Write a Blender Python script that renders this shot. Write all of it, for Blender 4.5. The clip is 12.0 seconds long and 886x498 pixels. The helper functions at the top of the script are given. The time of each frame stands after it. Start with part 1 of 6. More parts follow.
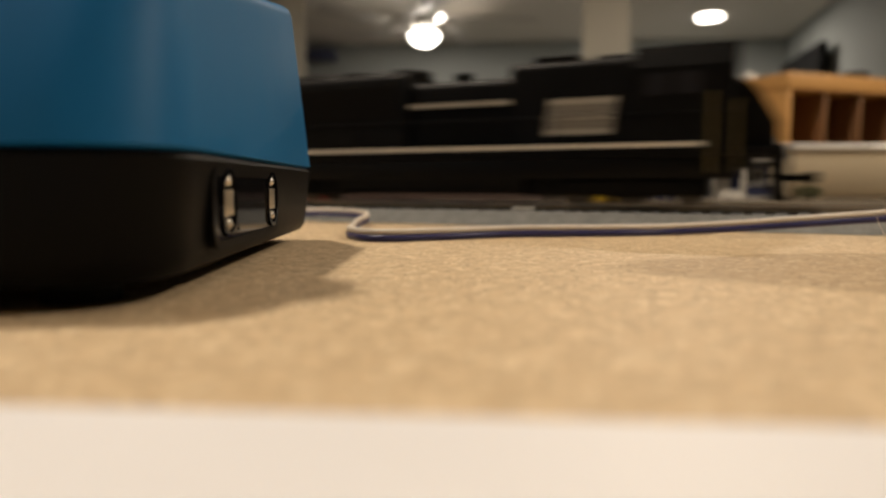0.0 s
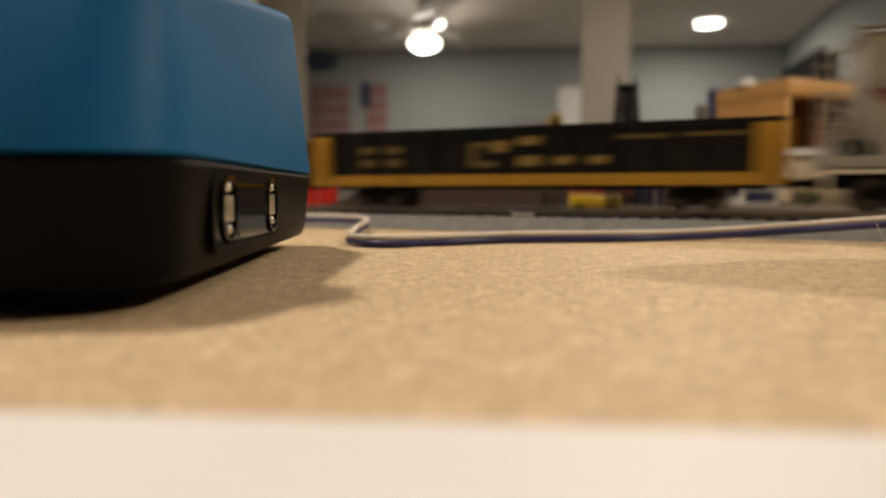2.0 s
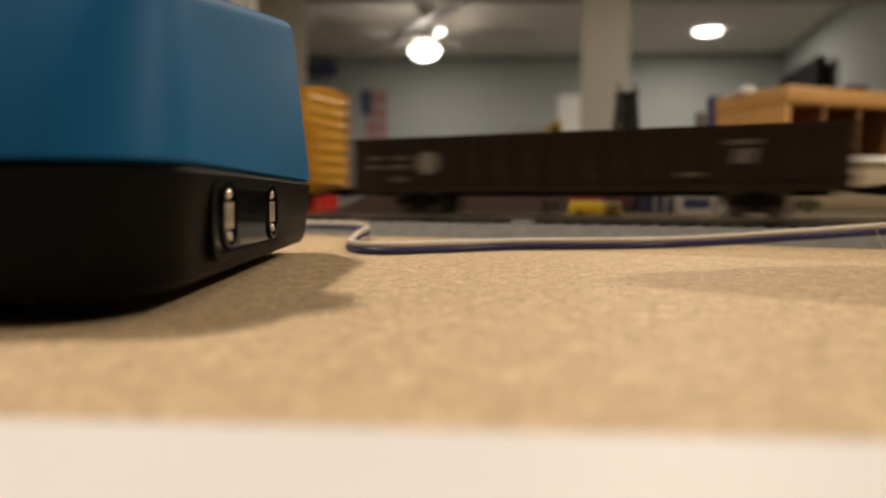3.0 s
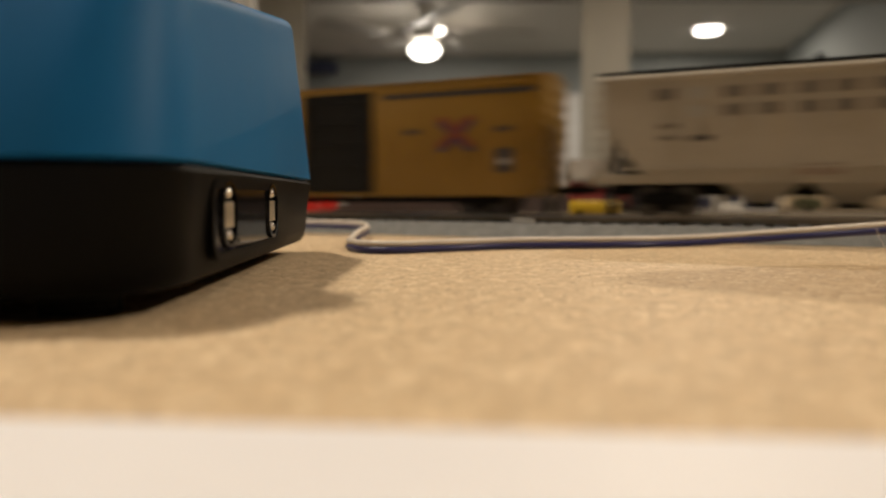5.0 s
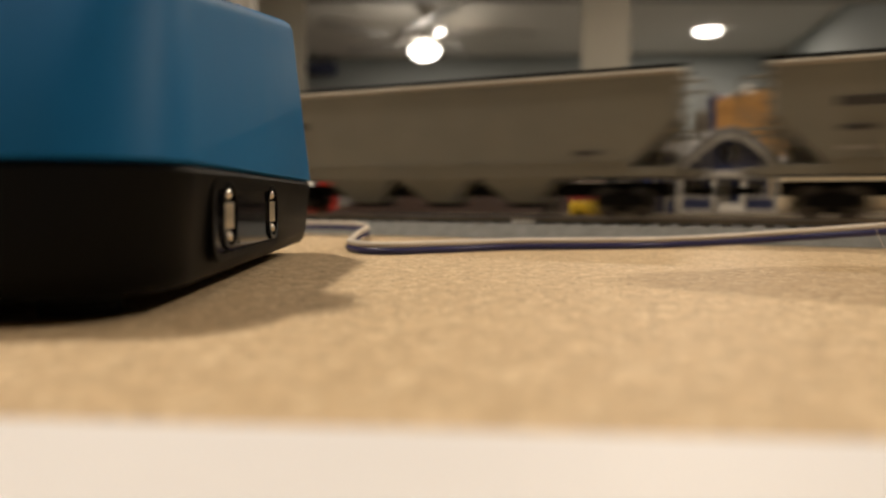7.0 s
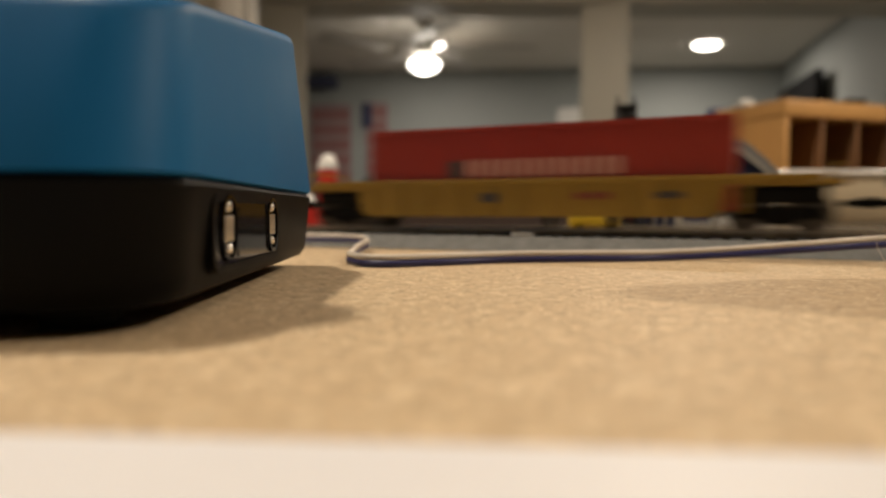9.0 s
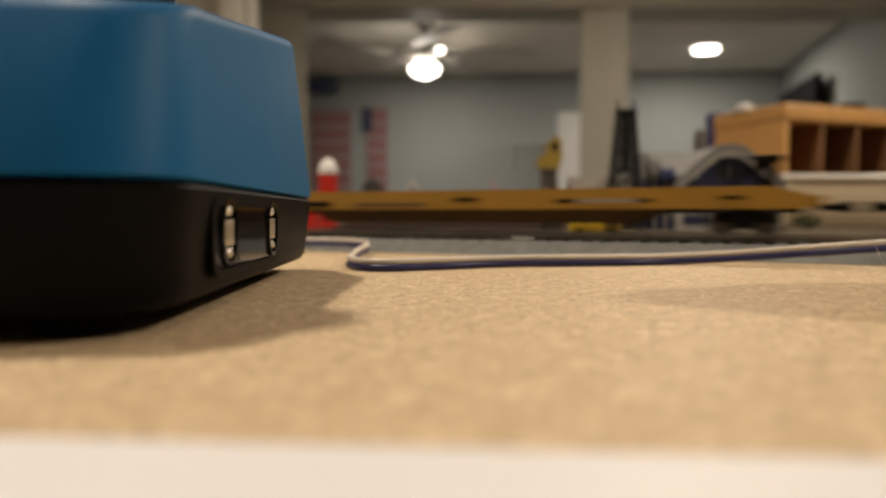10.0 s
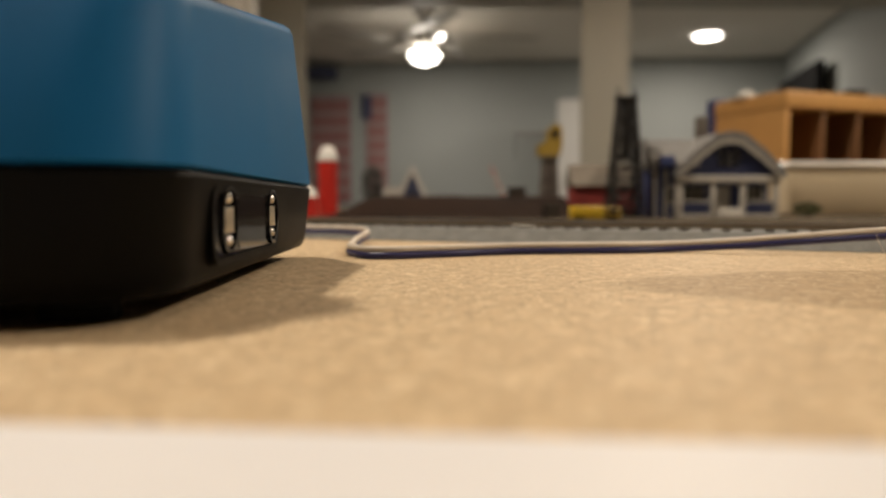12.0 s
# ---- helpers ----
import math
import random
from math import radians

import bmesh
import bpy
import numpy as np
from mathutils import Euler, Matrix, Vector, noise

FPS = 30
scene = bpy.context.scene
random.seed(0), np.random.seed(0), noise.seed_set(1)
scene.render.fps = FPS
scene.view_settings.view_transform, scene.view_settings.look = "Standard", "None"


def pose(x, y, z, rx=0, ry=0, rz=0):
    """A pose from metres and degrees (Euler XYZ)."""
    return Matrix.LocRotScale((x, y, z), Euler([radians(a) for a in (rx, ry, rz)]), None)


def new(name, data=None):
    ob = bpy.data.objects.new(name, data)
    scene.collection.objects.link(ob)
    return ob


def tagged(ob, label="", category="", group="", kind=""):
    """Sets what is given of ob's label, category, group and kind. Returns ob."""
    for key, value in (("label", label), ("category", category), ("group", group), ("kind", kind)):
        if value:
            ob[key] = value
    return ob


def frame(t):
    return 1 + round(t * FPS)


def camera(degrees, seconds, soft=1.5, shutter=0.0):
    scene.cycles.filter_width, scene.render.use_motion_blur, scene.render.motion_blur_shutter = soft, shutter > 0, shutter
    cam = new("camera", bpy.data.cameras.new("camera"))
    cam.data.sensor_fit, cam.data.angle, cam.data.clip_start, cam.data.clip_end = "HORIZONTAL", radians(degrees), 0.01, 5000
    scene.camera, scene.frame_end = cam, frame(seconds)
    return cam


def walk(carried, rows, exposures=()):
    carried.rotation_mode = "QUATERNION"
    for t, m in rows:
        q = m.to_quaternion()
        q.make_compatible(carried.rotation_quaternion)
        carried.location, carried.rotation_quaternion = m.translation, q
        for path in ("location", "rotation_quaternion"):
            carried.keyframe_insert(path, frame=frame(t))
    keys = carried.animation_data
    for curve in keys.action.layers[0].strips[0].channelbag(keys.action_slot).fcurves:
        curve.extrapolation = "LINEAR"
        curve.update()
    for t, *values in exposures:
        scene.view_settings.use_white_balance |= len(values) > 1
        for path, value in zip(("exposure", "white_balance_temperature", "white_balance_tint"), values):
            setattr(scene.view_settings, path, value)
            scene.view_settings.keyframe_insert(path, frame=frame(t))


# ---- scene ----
FOV = 2 * math.degrees(math.atan(784 / 1231.0))
cam = camera(FOV, 12.0, soft=2.1, shutter=0.9)
cam.data.dof.use_dof = True
cam.data.dof.focus_distance = 0.145
cam.data.dof.aperture_fstop = 12.0

# the camera stands on the bench and only nods: seconds and degrees below the level
NOD = [(0.0, 5.28), (0.4, 4.84), (0.5, 4.74), (1.0, 4.60), (1.5, 4.44), (1.7, 4.50), (2.0, 4.80), (2.4, 4.96), (2.5, 4.92),
       (2.8, 4.48), (3.0, 4.22), (3.2, 4.10), (4.8, 4.32), (5.0, 4.30), (5.5, 4.22), (6.0, 4.10), (6.5, 4.40), (7.0, 4.22),
       (7.2, 4.02), (8.8, 3.30), (9.0, 3.18), (9.5, 2.90), (10.0, 2.84), (10.5, 2.90), (10.8, 3.30), (11.0, 3.52), (11.5, 3.60), (12.0, 3.86)]
LENS_Z = 0.015
walk(cam, [(t, pose(0, 0, LENS_Z, 90 - d, 0, 0)) for t, d in NOD])

# ---------------------------------------------------------------- light
world = bpy.data.worlds.new("world")
scene.world = world
world.use_nodes = True
world.node_tree.nodes["Background"].inputs[0].default_value = (0.5, 0.55, 0.65, 1)
world.node_tree.nodes["Background"].inputs[1].default_value = 0.02
scene.view_settings.exposure = 0.05

CEIL = 1.115
FLOOR = -1.3
# recessed ceiling lights: place, watts; the last three are unseen, added as fill
DOWNLIGHTS_AND_FILLS = [((1.736, 4.65), 9.5), ((-0.078, 4.65), 7.8), ((-0.38, 0.35), 9.3), ((1.35, 0.20), 18.5), ((0.60, 1.75), 10.5), ((-1.50, -0.25), 5.0)]


def disc_lamp(name, x, y, z, size, watts, colour):
    data = bpy.data.lights.new(name, "AREA")
    data.shape, data.size, data.energy, data.color = "DISK", size, watts, colour
    ob = new(name, data)
    ob.matrix_world = pose(x, y, z)
    return ob


WARM = (1.0, 0.84, 0.665)
COOLER = (1.0, 0.87, 0.73)
for (lx, ly), watts in DOWNLIGHTS_AND_FILLS:
    disc_lamp("downlight_or_fill_lamp", lx, ly, CEIL - 0.024, 0.055, watts, WARM if ly < 3 else COOLER)
disc_lamp("fan_lamp", -0.104, 4.0, 0.745, 0.17, 1.4, (1.0, 0.93, 0.85))

# ---------------------------------------------------------------- materials


def mat(name, colour, rough=0.5, metal=0.0, vary=0.12, scale=40.0, fine=400.0, bump=0.05, coat=0.0, tint=None, spec=0.5):
    """A surface with two scales of colour variation, gloss variation and relief."""
    m = bpy.data.materials.new(name)
    m.use_nodes = True
    nt = m.node_tree
    b = nt.nodes["Principled BSDF"]
    b.inputs["Metallic"].default_value = metal
    b.inputs["Coat Weight"].default_value = coat
    b.inputs["Specular IOR Level"].default_value = spec
    co = nt.nodes.new("ShaderNodeTexCoord")
    n1, n2 = nt.nodes.new("ShaderNodeTexNoise"), nt.nodes.new("ShaderNodeTexNoise")
    for n, s in ((n1, scale), (n2, fine)):
        n.inputs["Scale"].default_value = s
        n.inputs["Detail"].default_value = 5
        nt.links.new(co.outputs["Object"], n.inputs["Vector"])
    add = nt.nodes.new("ShaderNodeMath")
    add.operation = "MULTIPLY_ADD"
    add.inputs[1].default_value = 0.55
    half = nt.nodes.new("ShaderNodeMath")
    half.operation = "MULTIPLY"
    half.inputs[1].default_value = 0.45
    nt.links.new(n2.outputs["Fac"], half.inputs[0])
    nt.links.new(n1.outputs["Fac"], add.inputs[0])
    nt.links.new(half.outputs[0], add.inputs[2])
    ramp = nt.nodes.new("ShaderNodeValToRGB")
    lo = [c * (1 - vary) for c in colour]
    hi = [min(1, c * (1 + vary)) for c in (tint or colour)]
    ramp.color_ramp.elements[0].position, ramp.color_ramp.elements[0].color = 0.3, (*lo, 1)
    ramp.color_ramp.elements[1].position, ramp.color_ramp.elements[1].color = 0.7, (*hi, 1)
    nt.links.new(add.outputs[0], ramp.inputs[0])
    nt.links.new(ramp.outputs[0], b.inputs["Base Color"])
    rr = nt.nodes.new("ShaderNodeMapRange")
    rr.inputs["To Min"].default_value, rr.inputs["To Max"].default_value = max(0.02, rough - 0.08), min(1, rough + 0.08)
    nt.links.new(n1.outputs["Fac"], rr.inputs["Value"])
    nt.links.new(rr.outputs[0], b.inputs["Roughness"])
    if bump:
        bp = nt.nodes.new("ShaderNodeBump")
        bp.inputs["Strength"].default_value = bump
        bp.inputs["Distance"].default_value = 0.3 / fine
        nt.links.new(n2.outputs["Fac"], bp.inputs["Height"])
        nt.links.new(bp.outputs[0], b.inputs["Normal"])
    return m


def glow(name, colour, strength):
    m = bpy.data.materials.new(name)
    m.use_nodes = True
    b = m.node_tree.nodes["Principled BSDF"]
    b.inputs["Base Color"].default_value = (0.8, 0.8, 0.8, 1)
    b.inputs["Emission Color"].default_value = (*colour, 1)
    b.inputs["Emission Strength"].default_value = strength
    return m


def mdf_mat():
    """Tan fibreboard: fine fibres, darker flecks, a darker oval with an edge of its own."""
    m = mat("fibreboard", (0.465, 0.345, 0.205), 0.62, vary=0.19, scale=330, fine=1500, bump=0.14, tint=(0.605, 0.463, 0.29), spec=0.3)
    nt = m.node_tree
    b = nt.nodes["Principled BSDF"]
    base = b.inputs["Base Color"].links[0].from_socket
    co = nt.nodes["Texture Coordinate"]
    # flecks of fibre
    fl = nt.nodes.new("ShaderNodeTexNoise")
    fl.inputs["Scale"].default_value, fl.inputs["Detail"].default_value = 720, 5
    nt.links.new(co.outputs["Object"], fl.inputs["Vector"])
    fr = nt.nodes.new("ShaderNodeValToRGB")
    fr.color_ramp.elements[0].position, fr.color_ramp.elements[0].color = 0.33, (0.30, 0.26, 0.21, 1)
    fr.color_ramp.elements[1].position, fr.color_ramp.elements[1].color = 0.43, (1, 1, 1, 1)
    nt.links.new(fl.outputs["Fac"], fr.inputs[0])
    mul = nt.nodes.new("ShaderNodeMixRGB")
    mul.blend_type, mul.inputs[0].default_value = "MULTIPLY", 0.65
    nt.links.new(base, mul.inputs[1])
    nt.links.new(fr.outputs[0], mul.inputs[2])
    # pale chips pressed into the surface
    ch = nt.nodes.new("ShaderNodeTexNoise")
    ch.inputs["Scale"].default_value, ch.inputs["Detail"].default_value, ch.inputs["Distortion"].default_value = 460, 3, 1.2
    nt.links.new(co.outputs["Object"], ch.inputs["Vector"])
    cr = nt.nodes.new("ShaderNodeValToRGB")
    cr.color_ramp.elements[0].position, cr.color_ramp.elements[0].color = 0.56, (0, 0, 0, 1)
    cr.color_ramp.elements[1].position, cr.color_ramp.elements[1].color = 0.64, (0.95, 0.95, 0.95, 1)
    nt.links.new(ch.outputs["Fac"], cr.inputs[0])
    chips = nt.nodes.new("ShaderNodeMixRGB")
    chips.inputs[2].default_value = (0.74, 0.60, 0.40, 1)
    nt.links.new(cr.outputs[0], chips.inputs[0])
    nt.links.new(mul.outputs[0], chips.inputs[1])
    mul = chips
    # sparse dark specks
    sp = nt.nodes.new("ShaderNodeTexNoise")
    sp.inputs["Scale"].default_value, sp.inputs["Detail"].default_value = 410, 2
    nt.links.new(co.outputs["Object"], sp.inputs["Vector"])
    spr = nt.nodes.new("ShaderNodeValToRGB")
    spr.color_ramp.elements[0].position, spr.color_ramp.elements[0].color = 0.70, (1, 1, 1, 1)
    spr.color_ramp.elements[1].position, spr.color_ramp.elements[1].color = 0.745, (0.33, 0.24, 0.17, 1)
    nt.links.new(sp.outputs["Fac"], spr.inputs[0])
    specks = nt.nodes.new("ShaderNodeMixRGB")
    specks.blend_type, specks.inputs[0].default_value = "MULTIPLY", 0.85
    nt.links.new(mul.outputs[0], specks.inputs[1])
    nt.links.new(spr.outputs[0], specks.inputs[2])
    mul = specks
    # a darker patch, an uneven oval
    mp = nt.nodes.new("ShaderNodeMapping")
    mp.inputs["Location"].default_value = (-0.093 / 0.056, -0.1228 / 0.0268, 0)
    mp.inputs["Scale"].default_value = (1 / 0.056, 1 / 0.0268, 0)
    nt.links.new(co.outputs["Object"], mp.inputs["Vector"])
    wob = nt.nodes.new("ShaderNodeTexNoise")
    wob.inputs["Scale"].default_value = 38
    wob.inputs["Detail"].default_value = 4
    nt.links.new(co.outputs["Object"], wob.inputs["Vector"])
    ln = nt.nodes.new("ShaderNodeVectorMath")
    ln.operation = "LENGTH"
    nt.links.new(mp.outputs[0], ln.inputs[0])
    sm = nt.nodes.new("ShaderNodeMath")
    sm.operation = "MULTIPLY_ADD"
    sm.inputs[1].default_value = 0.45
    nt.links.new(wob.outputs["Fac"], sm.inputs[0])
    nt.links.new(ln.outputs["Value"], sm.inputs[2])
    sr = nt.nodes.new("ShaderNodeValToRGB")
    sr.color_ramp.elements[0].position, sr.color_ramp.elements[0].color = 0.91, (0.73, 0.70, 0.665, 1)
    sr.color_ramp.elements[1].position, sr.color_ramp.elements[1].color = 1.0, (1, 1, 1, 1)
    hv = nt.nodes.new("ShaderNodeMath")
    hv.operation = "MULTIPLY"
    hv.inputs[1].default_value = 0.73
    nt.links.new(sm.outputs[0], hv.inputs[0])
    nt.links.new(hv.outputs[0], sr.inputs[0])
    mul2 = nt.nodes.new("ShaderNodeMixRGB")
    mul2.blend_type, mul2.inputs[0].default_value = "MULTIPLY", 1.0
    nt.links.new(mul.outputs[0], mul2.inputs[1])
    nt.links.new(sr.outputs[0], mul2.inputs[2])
    nt.links.new(mul2.outputs[0], b.inputs["Base Color"])
    return m


M = dict(
    mdf=mdf_mat(),
    paper=mat("white_card", (0.77, 0.775, 0.80), 0.55, vary=0.02, scale=60, fine=900, bump=0.03),
    wall=mat("grey_wall_paint", (0.365, 0.392, 0.385), 0.75, vary=0.04, scale=2, fine=160, bump=0.08),
    trim=mat("cream_trim_paint", (0.46, 0.447, 0.385), 0.5, vary=0.04, scale=3, fine=120, bump=0.05),
    ceil=mat("ceiling_paint", (0.86, 0.82, 0.75), 0.85, vary=0.04, scale=3, fine=140, bump=0.15),
    floor=mat("carpet", (0.18, 0.15, 0.12), 0.95, vary=0.2, scale=6, fine=300, bump=0.4),
    white=mat("white_enamel", (0.78, 0.77, 0.74), 0.4, vary=0.03, scale=20, fine=300, bump=0.02),
    blue_shell=mat("blue_plastic", (0.009, 0.114, 0.287), 0.50, vary=0.05, scale=30, fine=2500, bump=0.06, tint=(0.010, 0.120, 0.297), spec=0.14),
    black_shell=mat("black_plastic", (0.0029, 0.0027, 0.0025), 0.46, vary=0.12, scale=40, fine=2500, bump=0.08, spec=0.075),
    gloss_black=mat("gloss_black_plastic", (0.006, 0.006, 0.007), 0.09, vary=0.1, scale=60, fine=900, bump=0.0, spec=0.32),
    # strong colour variation paints mottled reflections onto the contacts
    contact=mat("reflection_mottled_contact", (0.66, 0.60, 0.48), 0.4, metal=0.9, vary=0.45, scale=300, fine=2000, bump=0.1),
    rim=mat("polished_rim", (0.90, 0.88, 0.84), 0.2, metal=0.2, vary=0.05, scale=30, fine=500, bump=0.02),
    chrome=mat("bright_metal", (0.78, 0.76, 0.72), 0.22, metal=1.0, vary=0.06, scale=300, fine=2000, bump=0.03),
    wire_white=mat("white_insulation", (0.70, 0.64, 0.56), 0.45, vary=0.05, scale=80, fine=1500, bump=0.04),
    wire_blue=mat("blue_insulation", (0.022, 0.024, 0.11), 0.4, vary=0.1, scale=80, fine=1500, bump=0.04),
    roadbed=mat("grey_roadbed", (0.205, 0.21, 0.205), 0.9, vary=0.28, scale=220, fine=1400, bump=0.5),
    rail=mat("nickel_rail", (0.50, 0.46, 0.40), 0.35, metal=1.0, vary=0.15, scale=90, fine=900, bump=0.05),
    rail_side=mat("rusty_rail", (0.30, 0.25, 0.185), 0.7, vary=0.2, scale=90, fine=900, bump=0.1),
    tie=mat("tie_brown", (0.055, 0.042, 0.032), 0.8, vary=0.3, scale=200, fine=1500, bump=0.3),
    soil=mat("scenic_soil", (0.10, 0.082, 0.058), 0.95, vary=0.35, scale=18, fine=500, bump=0.6, spec=0.1),
    brown_hill=mat("dark_brown_cover", (0.022, 0.0125, 0.009), 0.9, vary=0.3, scale=20, fine=400, bump=0.4, spec=0.1),
    grass=mat("static_grass", (0.07, 0.085, 0.03), 0.95, vary=0.4, scale=40, fine=700, bump=0.6),
    loco=mat("loco_black", (0.004, 0.004, 0.0044), 0.42, vary=0.15, scale=120, fine=1200, bump=0.02, spec=0.12),
    under=mat("underframe_black", (0.008, 0.0075, 0.007), 0.6, vary=0.3, scale=200, fine=1500, bump=0.2, spec=0.08),
    wheel=mat("wheel_metal", (0.10, 0.09, 0.08), 0.4, metal=0.8, vary=0.2, scale=200, fine=1500, bump=0.1),
    lett_white=mat("white_lettering", (0.62, 0.60, 0.55), 0.5, vary=0.06, scale=200, fine=1500, bump=0.02),
    lett_grey=mat("grey_lettering", (0.34, 0.33, 0.30), 0.5, vary=0.1, scale=200, fine=1500, bump=0.02),
    lett_olive=mat("dull_olive_paint", (0.085, 0.066, 0.018), 0.5, vary=0.1, scale=200, fine=1500, bump=0.02),
    lett_pink=mat("faded_pink_lettering", (0.50, 0.25, 0.21), 0.5, vary=0.15, scale=200, fine=1500, bump=0.02),
    lett_soft=mat("soft_dark_lettering", (0.13, 0.115, 0.10), 0.5, vary=0.1, scale=200, fine=1500, bump=0.02),
    crane_yellow=mat("weathered_yellow", (0.34, 0.23, 0.035), 0.55, vary=0.12, scale=80, fine=900, bump=0.05),
    lett_dim=mat("dim_grey_lettering", (0.20, 0.19, 0.175), 0.5, vary=0.1, scale=200, fine=1500, bump=0.02),
    lett_dark=mat("dark_lettering", (0.05, 0.045, 0.045), 0.5, vary=0.1, scale=200, fine=1500, bump=0.02),
    lett_gold=mat("gold_lettering", (0.29, 0.20, 0.055), 0.5, vary=0.1, scale=200, fine=1500, bump=0.02),
    lett_ochre=mat("ochre_lettering", (0.16, 0.115, 0.03), 0.5, vary=0.1, scale=200, fine=1500, bump=0.02),
    rusty_patch=mat("faded_rust_paint", (0.26, 0.20, 0.155), 0.6, vary=0.2, scale=120, fine=1500, bump=0.05),
    lett_red=mat("red_lettering", (0.20, 0.045, 0.025), 0.5, vary=0.1, scale=200, fine=1500, bump=0.02),
    lett_navy=mat("navy_lettering", (0.03, 0.035, 0.10), 0.5, vary=0.1, scale=200, fine=1500, bump=0.02),
    car_cream=mat("cream_grey_car", (0.39, 0.378, 0.33), 0.5, vary=0.08, scale=60, fine=800, bump=0.04),
    car_white=mat("weathered_white_car", (0.35, 0.315, 0.255), 0.5, vary=0.10, scale=60, fine=800, bump=0.04),
    car_grey=mat("warm_grey_car", (0.215, 0.21, 0.18), 0.5, vary=0.10, scale=60, fine=800, bump=0.04),
    car_black=mat("gondola_black", (0.008, 0.008, 0.0075), 0.45, vary=0.2, scale=80, fine=900, bump=0.04, spec=0.25),
    car_yellow=mat("rail_yellow", (0.52, 0.30, 0.025), 0.45, vary=0.08, scale=60, fine=900, bump=0.03),
    car_orange=mat("orange_yellow_car", (0.72, 0.38, 0.03), 0.42, vary=0.06, scale=60, fine=900, bump=0.03),
    car_gold=mat("gold_yellow_car", (0.255, 0.143, 0.014), 0.45, vary=0.07, scale=60, fine=900, bump=0.03),
    car_brown=mat("oxide_brown_car", (0.025, 0.016, 0.013), 0.55, vary=0.15, scale=60, fine=900, bump=0.05, spec=0.2),
    car_navy=mat("navy_car", (0.0032, 0.0043, 0.0125), 0.5, vary=0.12, scale=60, fine=900, bump=0.03, spec=0.08),
    belly=mat("dull_brown_sill", (0.075, 0.045, 0.020), 0.7, vary=0.2, scale=80, fine=900, bump=0.1, spec=0.2),
    box_red=mat("container_red", (0.31, 0.027, 0.016), 0.45, vary=0.08, scale=60, fine=900, bump=0.04),
    deck=mat("yellow_ochre_deck", (0.42, 0.24, 0.03), 0.5, vary=0.15, scale=60, fine=900, bump=0.05),
    well_ochre=mat("dull_ochre_well", (0.28, 0.17, 0.018), 0.5, vary=0.18, scale=60, fine=900, bump=0.05),
    bush=mat("grey_green_lichen", (0.075, 0.08, 0.075), 0.9, vary=0.3, scale=80, fine=900, bump=0.3),
    # grey puts the light caught by the sloping screens into their colour
    radiator=mat("lit_radiator_screen", (0.10, 0.095, 0.085), 0.55, metal=0.3, vary=0.2, scale=200, fine=1500, bump=0.2),
    red=mat("bright_red", (0.62, 0.03, 0.02), 0.4, vary=0.06, scale=40, fine=700, bump=0.03),
    darkred=mat("brick_red", (0.29, 0.042, 0.036), 0.7, vary=0.2, scale=100, fine=900, bump=0.2),
    yellow=mat("toy_yellow", (0.74, 0.50, 0.03), 0.45, vary=0.06, scale=40, fine=700, bump=0.03),
    house_blue=mat("house_blue", (0.045, 0.065, 0.19), 0.6, vary=0.12, scale=60, fine=900, bump=0.1),
    house_navy=mat("house_navy", (0.020, 0.028, 0.085), 0.6, vary=0.12, scale=60, fine=900, bump=0.1),
    house_white=mat("house_white", (0.52, 0.50, 0.46), 0.6, vary=0.06, scale=60, fine=900, bump=0.05),
    shingle=mat("grey_shingle", (0.25, 0.25, 0.25), 0.85, vary=0.2, scale=150, fine=900, bump=0.4),
    glass_dark=mat("dark_window", (0.02, 0.02, 0.025), 0.1, vary=0.1, scale=60, fine=900, bump=0.0),
    tower=mat("tower_black", (0.015, 0.014, 0.014), 0.5, vary=0.2, scale=100, fine=900, bump=0.05),
    # honey wood with the shade of the cubbyholes put into its colour
    wood_shaded=mat("shaded_honey_wood", (0.22, 0.105, 0.040), 0.6, vary=0.2, scale=9, fine=160, bump=0.05),
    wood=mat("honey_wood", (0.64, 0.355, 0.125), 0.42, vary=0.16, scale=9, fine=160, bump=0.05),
    casing=mat("dull_brown_casing", (0.10, 0.075, 0.065), 0.7, vary=0.15, scale=60, fine=700, bump=0.1),
    roof_tan=mat("dull_tan_roof", (0.20, 0.175, 0.145), 0.8, vary=0.2, scale=120, fine=900, bump=0.3),
    tin=mat("tray_plastic", (0.84, 0.71, 0.50), 0.55, vary=0.05, scale=20, fine=500, bump=0.03),
    screen=mat("dark_screen", (0.010, 0.010, 0.011), 0.6, vary=0.1, scale=10, fine=200, bump=0.0, spec=0.08),
    poster_red=mat("poster_red", (0.30, 0.135, 0.135), 0.7, vary=0.08, scale=10, fine=300, bump=0.03),
    poster_pale=mat("poster_pale", (0.34, 0.25, 0.24), 0.7, vary=0.08, scale=10, fine=300, bump=0.03),
    poster_navy=mat("poster_navy", (0.05, 0.06, 0.12), 0.7, vary=0.1, scale=10, fine=300, bump=0.03),
    blue_item=mat("blue_tin", (0.03, 0.04, 0.16), 0.4, vary=0.1, scale=20, fine=400, bump=0.03),
    lamp_glow=glow("lamp_glow", (1.0, 0.93, 0.82), 14),
    fan_blade=mat("fan_blade_pale", (0.60, 0.57, 0.52), 0.5, vary=0.06, scale=8, fine=150, bump=0.03),
    fan=mat("fan_brown", (0.16, 0.14, 0.12), 0.5, vary=0.1, scale=10, fine=200, bump=0.03),
)

# ---------------------------------------------------------------- building helpers


